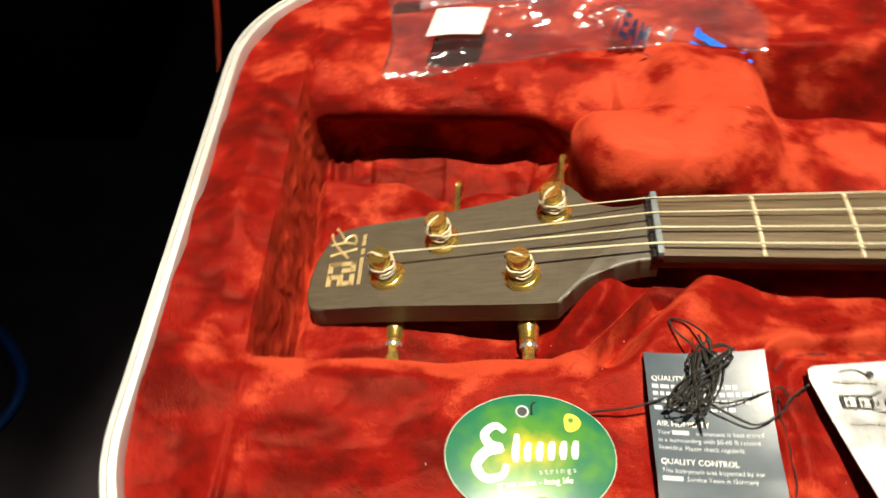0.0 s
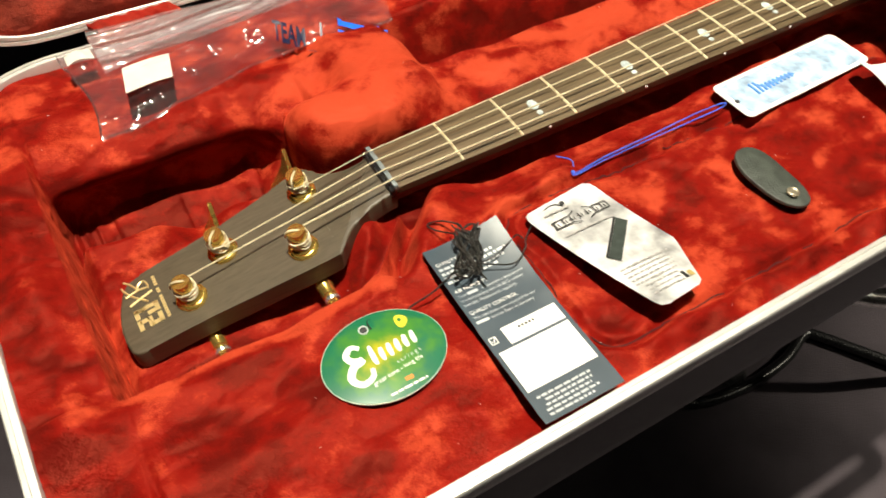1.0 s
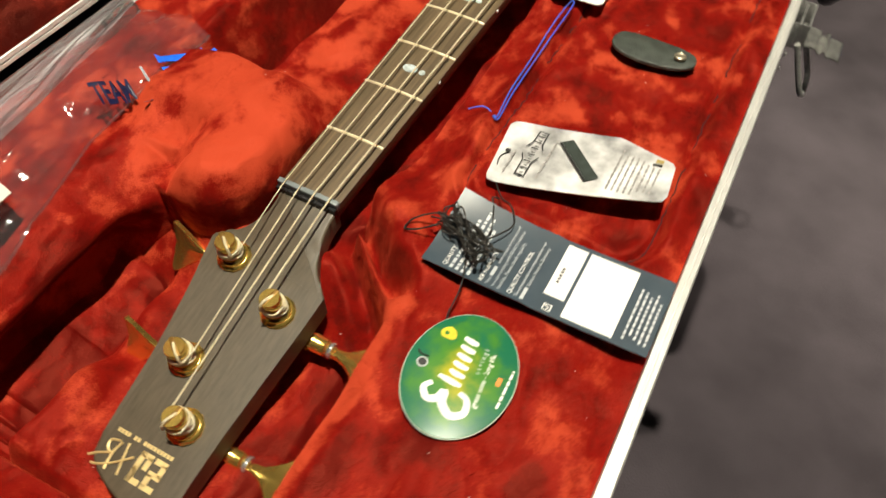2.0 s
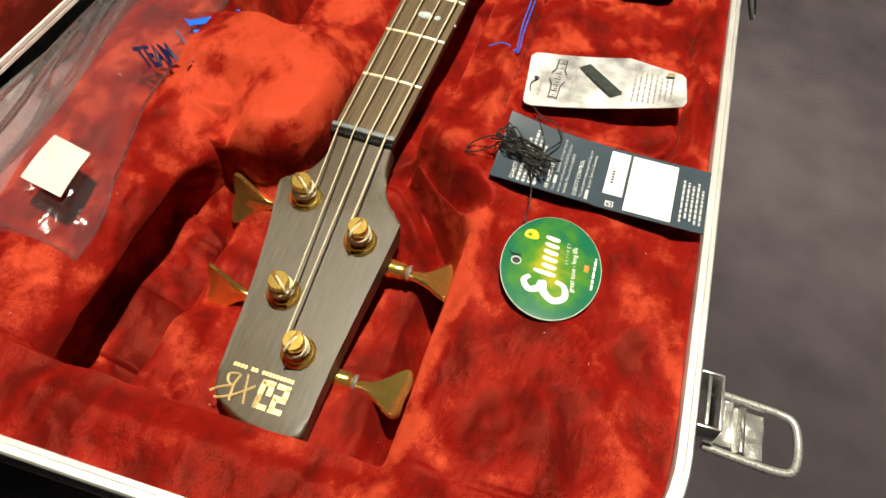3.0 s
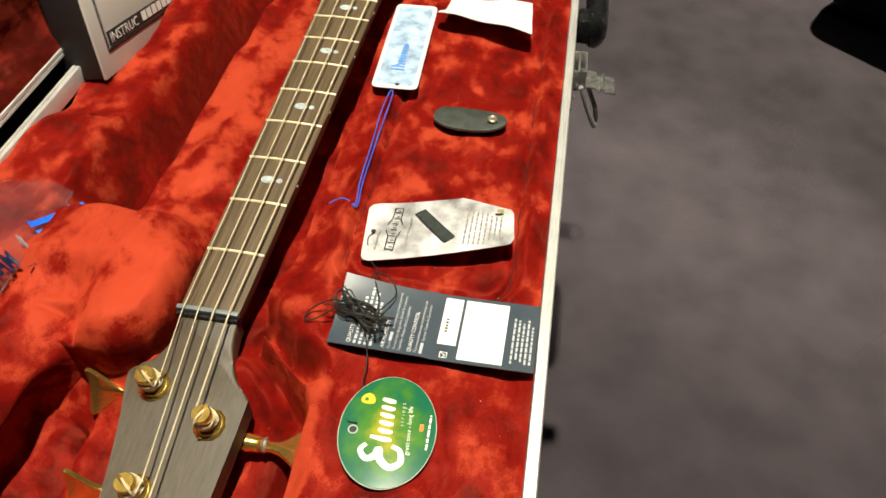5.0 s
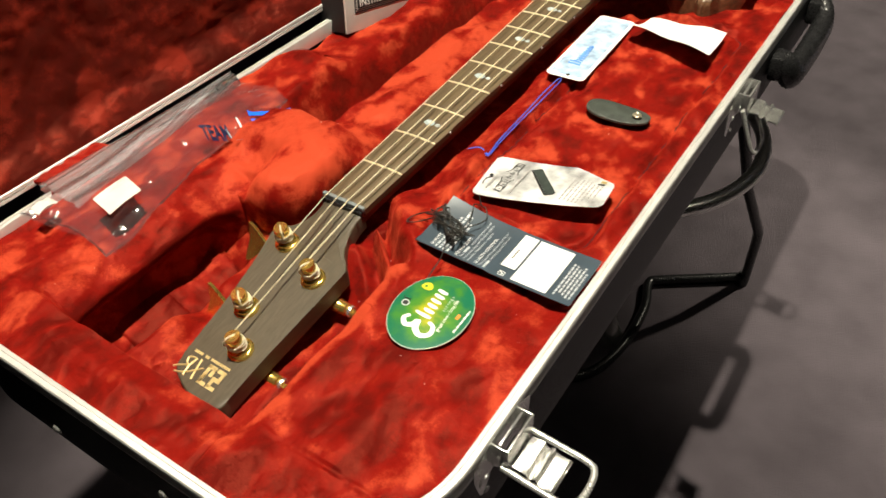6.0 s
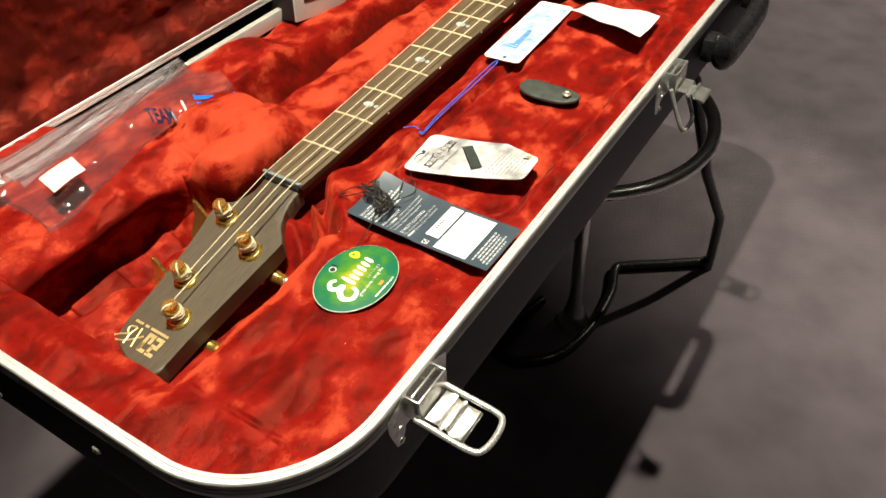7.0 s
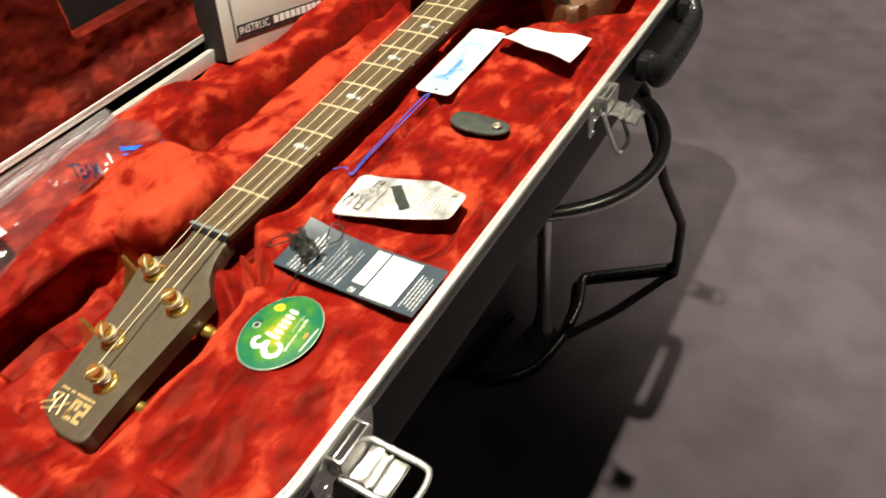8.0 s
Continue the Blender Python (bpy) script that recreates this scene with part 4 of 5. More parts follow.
    for line in ([(-0.176, -0.011), (-0.168, -0.009), (-0.161, -0.0075)], [(-0.1655, -0.0135), (-0.172, -0.006), (-0.176, 0.001), (-0.1768, 0.0045)], [(-0.162, -0.004), (-0.1685, -0.0025), (-0.1765, -0.0035)],
                 [(-0.162, -0.003), (-0.1635, 0.002), (-0.1675, 0.001), (-0.1690, -0.003)], [(-0.169, -0.001), (-0.1715, 0.004), (-0.1745, 0.008)]):
        pts = spline([(x + 0.0030, y + 0.0106, FACE(x + 0.0030) + 0.0003) for x, y in line], 5)
        part("emblem_stroke", tube(pts, 0.0007, 6), GOLDINK, g, "gold transfer stroke")
    for k in range(17):
        if k in (9, 12):
            continue
        y = -0.0198 + 0.0020 * k
        mark("emblem_bar", [(-0.1547 + p * 0.0010, y + q * 0.00075) for p, q in ((-1, -1), (1, -1), (1, 1), (-1, 1))])
    # body
    body = [(0.56, -0.030), (0.50, -0.055), (0.45, -0.085), (0.432, -0.112), (0.424, -0.122), (0.432, -0.132), (0.47, -0.146), (0.55, -0.143), (0.62, -0.135), (0.70, -0.140), (0.80, -0.162), (0.90, -0.150), (0.95, -0.09), (0.955, 0.0),
            (0.93, 0.10), (0.86, 0.150), (0.77, 0.150), (0.69, 0.120), (0.60, 0.118), (0.53, 0.128), (0.485, 0.122), (0.49, 0.105), (0.55, 0.06), (0.60, 0.034), (0.61, 0.0)]
    pts = [(p.x, p.y) for p in spline([(x, y, 0) for x, y in body], 5, True)]
    part("body", slab(pts, -0.004, 0.036, 0.007), BODY, g, "brown carved wooden body")
    for x in (0.735, 0.80):
        part("pickup", block((x, 0, 0.001), (0.032, 0.10, 0.014), 0.003), BLACK, g)
    part("bridge", block((SCALE + 0.02, 0, 0.0015), (0.055, 0.085, 0.010), 0.003), GOLD, g)
    return g


bass_guitar()


# ---- cards and tags on the lining ----
def bars(parent, material, rows, z, height, name="print_bar", lift=None):
    """Lines of unreadable print: rows of (x0, x1, y), broken into words."""
    rng = random.Random(len(rows) * 7 + int(1000 * abs(rows[0][2])))
    for x0, x1, y in rows:
        bm = bmesh.new()
        x = x0
        while x < x1 - 0.0008:
            w = min(rng.uniform(0.0016, 0.0048), x1 - x)
            q = [bm.verts.new((u, v, z + (lift(u, v) if lift else 0))) for u, v in ((x, y), (x + w, y), (x + w, y + height), (x, y + height))]
            bm.faces.new(q)
            x += w + 0.0008
        part(name, bm, material, parent, smooth=False)


def patch(name, pts, z, material, parent, label="", lift=None):
    bm = bmesh.new()
    bm.faces.new([bm.verts.new((x, y, z + (lift(x, y) if lift else 0))) for x, y in pts])
    return part(name, bm, material, parent, label, smooth=False)


def rect(x0, y0, x1, y1):
    return [(x0, y0), (x1, y0), (x1, y1), (x0, y1)]


def info_card():
    t = thing("information_card", "slate-blue printed hang tag with white boxes", "hang tag", at=(0.0043, -0.1381, 0.0112))
    t.rotation_euler = (0, 0, radians(-0.7))
    W, H = 0.0245, 0.0602
    bend = lambda x, y: -0.0010 * math.cos(y * 26) + 0.0012 * (x / W) ** 2 * (1 if y > 0 else 0.3) + 0.0065 * max(0.0, (y - 0.015) / 0.0465) ** 1.4 * max(0.0, (x + W) / (2 * W)) ** 1.6
    part("card", sheet(lambda u, v: (W * (2 * u - 1), H * (2 * v - 1), bend(W * (2 * u - 1), H * (2 * v - 1))), 12, 30, 0.0006), SLATE, t)
    z = 0.00025
    def line(text, y, size, x=-0.0225, mt=GREYINK):
        me = letters(text, size, 0.00001)
        me.transform(Matrix.Translation((x, y, z)))
        for v in me.vertices:
            v.co.z += bend(v.co.x, v.co.y)
        part("printed_line", me, mt, t, smooth=False)
    line("QUALITY", 0.0472, 0.0033, mt=WHITEINK)
    bars(t, GREYINK, [(-0.0225, 0.013, 0.0437), (-0.0225, 0.019, 0.0405), (-0.0225, 0.016, 0.0373), (-0.0225, 0.010, 0.0341)], z, 0.0017, lift=bend)
    line("AIR HUMIDITY", 0.0270, 0.0033, mt=WHITEINK)
    line("Your              instrument is best stored", 0.0236, 0.0026)
    patch("print_bar", rect(-0.0165, 0.0236, -0.0098, 0.0254), z, GREYINK, t, lift=bend)
    line("in a surrounding with 50-60 % relative", 0.0204, 0.0026)
    line("humidity. Please check regularly.", 0.0172, 0.0026)
    line("QUALITY CONTROL", 0.0112, 0.0033, mt=WHITEINK)
    line("This instrument was inspected by our", 0.0078, 0.0026)
    line("             Service Team in Germany", 0.0046, 0.0026)
    patch("print_bar", rect(-0.0225, 0.0046, -0.0145, 0.0064), z, GREYINK, t, lift=bend)
    def field(name, x0, y0, x1, y1, lab):
        part(name, sheet(lambda u, v: (x0 + (x1 - x0) * u, y0 + (y1 - y0) * v, z + bend(x0 + (x1 - x0) * u, y0 + (y1 - y0) * v)), 8, 8, 0.0001), PAPER, t, lab)
    field("small_field", -0.0130, -0.0138, 0.0218, -0.0028, "small blank white field")
    field("large_field", -0.0222, -0.0418, 0.0218, -0.0155, "large blank white field")
    for k in range(5):
        patch("stamp_bar", rect(-0.004 + 0.0022 * k, -0.0072, -0.0026 + 0.0022 * k, -0.0056), z + 0.0002, INK, t, lift=bend)
    for a in (rect(-0.0225, -0.0100, -0.0182, -0.0095), rect(-0.0225, -0.0060, -0.0182, -0.0055), rect(-0.0225, -0.0095, -0.0220, -0.0060), rect(-0.0187, -0.0095, -0.0182, -0.0060)):
        patch("checkbox", a, z, WHITEINK, t, lift=bend)
    part("tick", tube([(-0.0216, -0.0076, z + bend(-0.021, -0.007)), (-0.0206, -0.0089, z + bend(-0.021, -0.007)), (-0.0186, -0.0058, z + bend(-0.019, -0.007))], 0.0003, 5), WHITEINK, t)
    bars(t, GREYINK, [(-0.0200, 0.013, -0.0470), (-0.0165, 0.012, -0.0497), (-0.0180, 0.010, -0.0524), (-0.0195, 0.013, -0.0551), (-0.0195, 0.008, -0.0578)], z, 0.0012, lift=bend)


def aged_tag():
    t = thing("pickup_tag", "pale grey cloudy hang tag with cut corner and black bar", "hang tag", at=(0, 0, 0))
    line = [(0.0565, -0.0880), (0.0980, -0.0840), (0.1020, -0.0860), (0.1035, -0.0900), (0.1140, -0.1420), (0.1128, -0.1465), (0.1020, -0.1735), (0.0985, -0.1755), (0.0755, -0.1775), (0.0715, -0.1760), (0.0700, -0.1725), (0.0535, -0.0935), (0.0540, -0.0895)]
    up = lambda x, y: 0.0105 + 0.0085 * max(0.0, (-0.10 - y) / 0.075) ** 1.6 + 0.0015 * math.sin((x - 0.05) * 60)
    # fine strips across, so that the card can curl
    bm = bmesh.new()
    f = bm.faces.new([bm.verts.new((x, y, 0)) for x, y in line])
    for k in range(1, 18):
        bmesh.ops.bisect_plane(bm, geom=bm.verts[:] + bm.edges[:] + bm.faces[:], plane_co=(0, -0.084 - 0.0052 * k, 0), plane_no=(0, 1, 0))
    ext = bmesh.ops.extrude_face_region(bm, geom=bm.faces[:])
    for v in (g for g in ext["geom"] if isinstance(g, bmesh.types.BMVert)):
        v.co.z -= 0.0005
    for v in bm.verts:
        v.co.z += up(v.co.x, v.co.y)
    part("card", bm, AGED, t)
    lift = lambda x, y: up(x, y) + 0.0002
    # emblem: a waisted shape with bars
    for k, (w0, w1, x0, x1) in enumerate(((0.0028, 0.0030, 0.0625, 0.0745), (0.0030, 0.0050, 0.0745, 0.0790), (0.0050, 0.0030, 0.0850, 0.0895), (0.0030, 0.0028, 0.0895, 0.1000))):
        y = lambda x: -0.1035
        for s in (-1, 1):
            patch("emblem_edge", [(x0, y(x0) + s * w0), (x1, y(x1) + s * w1), (x1, y(x1) + s * (w1 - 0.0007)), (x0, y(x0) + s * (w0 - 0.0007))], 0, INK, t, lift=lift)
    for k in range(7):
        x = 0.0632 + 0.0054 * k
        patch("emblem_bar", rect(x, -0.1054, x + 0.0008, -0.1016), 0, INK, t, lift=lift)
        patch("emblem_bar", rect(x + 0.0020, -0.1050, x + 0.0026, -0.1028), 0, INK, t, lift=lift)
    for a, b in ((0.0625, 0.0630), (0.1000, 0.1005)):
        patch("emblem_edge", rect(a, -0.1063, b, -0.1007), 0, INK, t, lift=lift)
    grey = mat("grey_print", (0.33, 0.32, 0.31), 0.6, 0, 0.2, 300)
    bars(t, grey, [(0.062, 0.080, -0.0955), (0.064, 0.098, -0.1130)], 0, 0.0012, lift=lift)
    for k in range(8):
        y = -0.1480 - 0.0030 * k
        bars(t, grey, [(0.0705 if k < 5 else 0.074, 0.104 - 0.0013 * k, y)], 0, 0.0011, lift=lift)
    # pictured black bar pickup
    c, d, n = Vector((0.0872, -0.1285)), Vector((0.0235, 0.0212)).normalized(), Vector((0.0212, -0.0235)).normalized()
    quad = lambda a, b, e, g: [tuple(c + d * a + n * b), tuple(c + d * e + n * b), tuple(c + d * e + n * g), tuple(c + d * a + n * g)]
    patch("pictured_bar", quad(-0.0165, -0.0038, 0.0165, 0.0030), 0, mat("dark_green_print", (0.03, 0.04, 0.035), 0.5, 0, 0.3, 200), t, lift=lift)
    patch("pictured_edge", quad(-0.0165, -0.0052, 0.0165, -0.0039), 0, INK, t, lift=lift)
    patch("yellow_mark", rect(0.0995, -0.1690, 0.1025, -0.1650), 0, mat("yellow_print", (0.38, 0.29, 0.10), 0.5, 0, 0.1, 300), t, lift=lift)
    patch("emblem_bar", rect(0.0965, -0.1690, 0.0985, -0.1640), 0, INK, t, lift=lift)
    part("hole", lathe([(0.0015, 0.0001), (0.0015, 0.0004), (0.0010, 0.0004)], 12, m=Matrix.Translation((0.0770, -0.0915, up(0.077, -0.0915)))), INK, t)
    lay = Matrix(((1.0719, -0.0251, 0, -0.0108), (0.0083, 1.0764, 0, 0.0135), (0, 0, 1, -0.0010), (0, 0, 0, 1)))
    for ob in t.children:
        ob.data.transform(lay)


def green_tag():
    t = thing("round_tag", "oval green hang tag with yellow burst and white script", "hang tag", at=(-0.0686, -0.1242, 0.0098))
    t.rotation_euler = (radians(1.0), radians(0.6), radians(1.7))
    line = [(0.0337 * math.cos(a), 0.0258 * math.sin(a)) for a in np.linspace(0, 2 * math.pi, 56, endpoint=False)]
    part("card", slab(line, 0.0, 0.0012, 0.0003), GREEN, t)
    part("edge", tube([(x * 0.998, y * 0.998, -0.0007) for x, y in line], 0.00055, 6, True), mat("pale_card_edge", (0.45, 0.50, 0.40), 0.6, 0, 0.1, 200), t)
    part("hole", lathe([(0.0021, 0.0001), (0.0021, 0.0003), (0.0012, 0.0003)], 14, m=Matrix.Translation((-0.0025, 0.0182, 0))), INK, t)
    part("eyelet", tube([(-0.0025 + 0.0024 * math.cos(a), 0.0182 + 0.0024 * math.sin(a), 0.0003) for a in np.linspace(0, 6.283, 20, endpoint=False)], 0.0004, 6, True), GREYINK, t)
    white = WHITEINK
    def ribbon(pts, r, name="script_stroke"):
        p = spline([(x, y, 0.0004) for x, y in pts], 6)
        n = len(p)
        bm = tube(p, [r * (0.55 + 0.45 * math.sin(math.pi * i / (n - 1))) for i in range(n)], 8)
        for v in bm.verts:
            v.co.z = 0.0002 + (v.co.z - 0.0004) * 0.25
        part(name, bm, white, t, "white script stroke")
    # big looped initial, then upright strokes that step down in height
    ribbon([(-0.0098, 0.0095), (-0.0135, 0.0120), (-0.0180, 0.0085), (-0.0160, 0.0040), (-0.0120, 0.0025), (-0.0175, 0.0010), (-0.0215, -0.0045), (-0.0180, -0.0098), (-0.0115, -0.0085), (-0.0095, -0.0040)], 0.0021)
    for k in range(6):
        x0 = -0.0062 + 0.0047 * k
        ribbon([(x0 + 0.0012, 0.0085 if k == 0 else 0.0048 + 0.0002 * k), (x0 + 0.0004, 0.0015), (x0 + 0.0002, -0.0032 + 0.0003 * k)], 0.0015)
    yellow = mat("yellow_ink", (0.62, 0.52, 0.02), 0.4, 0, 0.1, 300)
    part("yellow_drop", slab([(0.0165 + 0.0046 * math.cos(a) * (0.75 + 0.25 * math.cos(a)), 0.0135 + 0.0040 * math.sin(a)) for a in np.linspace(0, 6.283, 22, endpoint=False)], 0.0003, 0.0002), yellow, t)
    part("drop_eye", lathe([(0.0011, 0.0002), (0.0011, 0.00045), (0.0005, 0.00045)], 12, m=Matrix.Translation((0.0170, 0.0145, 0))), GREEN, t)
    tilt = Matrix.Rotation(radians(4), 4, "Z")
    write("printed_word", "s t r i n g s", 0.0034, Matrix.Translation((0.0030, -0.0082, 0.00035)) @ tilt, GREYINK, t, 0.00003)
    write("printed_line", "great tone - long life", 0.0036, Matrix.Translation((-0.0135, -0.0135, 0.00035)) @ tilt, white, t, 0.00003)
    patch("orange_mark", rect(0.0015, -0.0190, 0.0060, -0.0168), 0.0003, mat("orange_ink", (0.75, 0.22, 0.03), 0.5, 0, 0.1, 300), t)
    bars(t, white, [(-0.0090, 0.0120, -0.0226)], 0.0003, 0.0012)


def blue_tag():
    t = thing("string_tag", "white hang tag with washed light-blue print on blue thread", "hang tag", at=(0.3013, -0.0617, 0.0100))
    t.rotation_euler = (0, radians(0.0), radians(2))
    part("card", slab(rounded(0, 0, 0.131, 0.0375, 0.005), 0.0, 0.0007, 0.0002), PAPER, t)
    wash = mat("pale_blue_wash", (0.36, 0.50, 0.76), 0.6, 0, 0.55, 70)
    part("washed_print", slab(rounded(0.0, 0, 0.122, 0.031, 0.004), 0.00025, 0.0002), wash, t)
    # upright strokes where the script stands
    x = -0.040
    for k, tall in enumerate((0.0115, 0.0115, 0.0070, 0.0070, 0.0068, 0.0068, 0.0068, 0.0064, 0.0064, 0.0060)):
        pts = [(x, -0.0045 + 0.0002 * k, 0.0005), (x + 0.0004, -0.0045 + tall / 2, 0.0005), (x + 0.0002, -0.0045 + tall, 0.0005)]
        part("script_stroke", tube(spline(pts, 3), 0.00100, 6), BLUEINK, t)
        if k > 0:
            part("script_stroke", tube(spline([(x, -0.0045 + 0.6 * tall, 0.0005), (x + 0.0018, -0.0040 + 0.7 * tall, 0.0005), (x + 0.0030, -0.0045 + 0.45 * tall, 0.0005)], 3), 0.0006, 6), BLUEINK, t)
        x += 0.0040
    part("hole", lathe([(0.0018, 0.0001), (0.0018, 0.0004), (0.0010, 0.0004)], 12, m=Matrix.Translation((-0.0605, -0.002, 0))), INK, t)
    th = thing("blue_thread", "doubled royal-blue thread lying loose on red plush", "thread", at=(-0.0010, 0.0020, -0.0005))
    for k, pts in enumerate(([(0.2335, -0.0655, 0.0108), (0.228, -0.0640, 0.0112), (0.205, -0.0625, 0.0095), (0.165, -0.0640, 0.0090), (0.128, -0.0648, 0.0085), (0.104, -0.0672, 0.0080), (0.0985, -0.0668, 0.0085)],
                             [(0.2335, -0.0655, 0.0108), (0.226, -0.0672, 0.0108), (0.198, -0.0668, 0.0095), (0.160, -0.0668, 0.0090), (0.125, -0.0672, 0.0085), (0.101, -0.0690, 0.0085), (0.0985, -0.0668, 0.0090)],
                             [(0.0985, -0.0668, 0.0090), (0.1035, -0.0620, 0.0088), (0.1055, -0.0570, 0.0085), (0.1030, -0.0525, 0.0082), (0.0995, -0.0490, 0.0080)])):
        part("strand", tube(spline(pts, 8), 0.00050, 7), BLUECORD, th)
    part("knot", lathe([(0.0004, -0.0014), (0.0014, -0.0006), (0.0014, 0.0006), (0.0004, 0.0014)], 10, m=Matrix.Translation((0.0995, -0.0665, 0.0090))), BLUECORD, th)


def curled_card():
    t = thing("white_paper_card", "blank white paper card curling up at its edges", "card")
    a, b, c, d = Vector((0.3375, -0.0866, 0)), Vector((0.3786, -0.0894, 0)), Vector((0.3907, -0.1636, 0)), Vector((0.3230, -0.1678, 0))
    def f(u, v):
        p = a.lerp(b, u).lerp(d.lerp(c, u), v)
        curl = 0.0115 + 0.009 * (1 - u) ** 2 + 0.0016 * math.sin(9.0 * v + 1.0)
        return (p.x + 0.003 * math.sin(5 * v), p.y + (0.004 if v < 0.1 and u < 0.3 else 0), curl)
    part("sheet", sheet(f, 16, 26, 0.0005), PAPER, t)
    for k in range(2):
        u, v = 0.35 + 0.2 * k, 0.90
        p = f(u, v)
        part("print_mark", tube([(p[0] - 0.002, p[1], p[2] + 0.0003), (p[0] + 0.003, p[1] + 0.001, p[2] + 0.0003)], 0.0004, 5), GREYINK, t)


def leather_tab():
    t = thing("leather_tab", "oval black leather tab with a brass snap", "leather tab", at=(0.2080, -0.1302, 0.0115))
    t.rotation_euler = (radians(-2), 0, radians(-91))
    line = []
    for a in np.linspace(0, 2 * math.pi, 44, endpoint=False):
        c, s_ = math.cos(a), math.sin(a)
        line.append((0.0285 * (abs(c) ** 0.75) * (1 if c > 0 else -1), 0.0140 * (abs(s_) ** 0.85) * (1 if s_ > 0 else -1) * (1 - 0.10 * c)))
    part("leather", slab(line, -0.0010, 0.0024, 0.0010, lambda x, y: -0.0016 * math.cos(x * 55)), LEATHER, t)
    part("snap", lathe([(0.0040, -0.0003), (0.0040, 0.0010), (0.0030, 0.0018), (0.0022, 0.0012), (0.0010, 0.0012)], 20, m=Matrix.Translation((0.0175, -0.0015, 0))), mat("aged_brass", (0.42, 0.37, 0.27), 0.42, 0.7, 0.15, 300), t, "worn brass snap")


def black_cord():
    t = thing("cord_tangle", "tangle of thin black cord lying on the slate card", "cord", at=(-0.0030, 0.0065, 0))
    rng = random.Random(12)
    main, across = Vector((-0.019, -0.036, 0)).normalized(), Vector((0.036, -0.019, 0)).normalized()
    mid = Vector((0.0045, -0.0985, 0.0160))
    for k in range(5):
        pts = []
        for j in range(11):
            a = j * 1.45 + k * 0.9 + rng.uniform(-0.4, 0.4)
            reach = rng.uniform(0.55, 1.0)
            pts.append(mid + main * (0.0215 * math.cos(a) * reach) + across * (0.0092 * math.sin(a * 1.3 + k) * reach) + Vector((0, 0, rng.uniform(-0.0025, 0.0055))))
        part("loop", tube(spline(pts, 5), 0.00046, 6), CORD, t)
    for pts in ([(0.008, -0.088, 0.016), (0.012, -0.079, 0.015), (0.005, -0.069, 0.013), (-0.003, -0.067, 0.012), (-0.001, -0.074, 0.013), (0.006, -0.084, 0.016)],
                [(0.000, -0.106, 0.018), (0.012, -0.113, 0.0165), (0.024, -0.1175, 0.0155), (0.036, -0.1105, 0.0145), (0.042, -0.103, 0.0105), (0.055, -0.0935, 0.0085), (0.070, -0.0885, 0.0100), (0.0770, -0.0915, 0.0098)],
                [(-0.002, -0.108, 0.018), (0.013, -0.109, 0.0165), (0.028, -0.104, 0.0155), (0.038, -0.099, 0.0125), (0.041, -0.102, 0.0105)],
                [(0.001, -0.102, 0.016), (-0.010, -0.106, 0.0145), (-0.024, -0.110, 0.0120), (-0.037, -0.1105, 0.0090), (-0.046, -0.1120, 0.0085), (-0.056, -0.1080, 0.0090), (-0.0640, -0.1085, 0.0100), (-0.0648, -0.1140, 0.0108)]):
        part("loose_end", tube(spline(pts, 7), 0.00046, 6), CORD, t)


def film(fn, nu, nv):
    bm = bmesh.new()
    g = [[bm.verts.new(fn(i / nu, j / nv)) for j in range(nv + 1)] for i in range(nu + 1)]
    for i in range(nu):
        for j in range(nv):
            bm.faces.new((g[i][j], g[i + 1][j], g[i + 1][j + 1], g[i][j + 1]))
    return bm


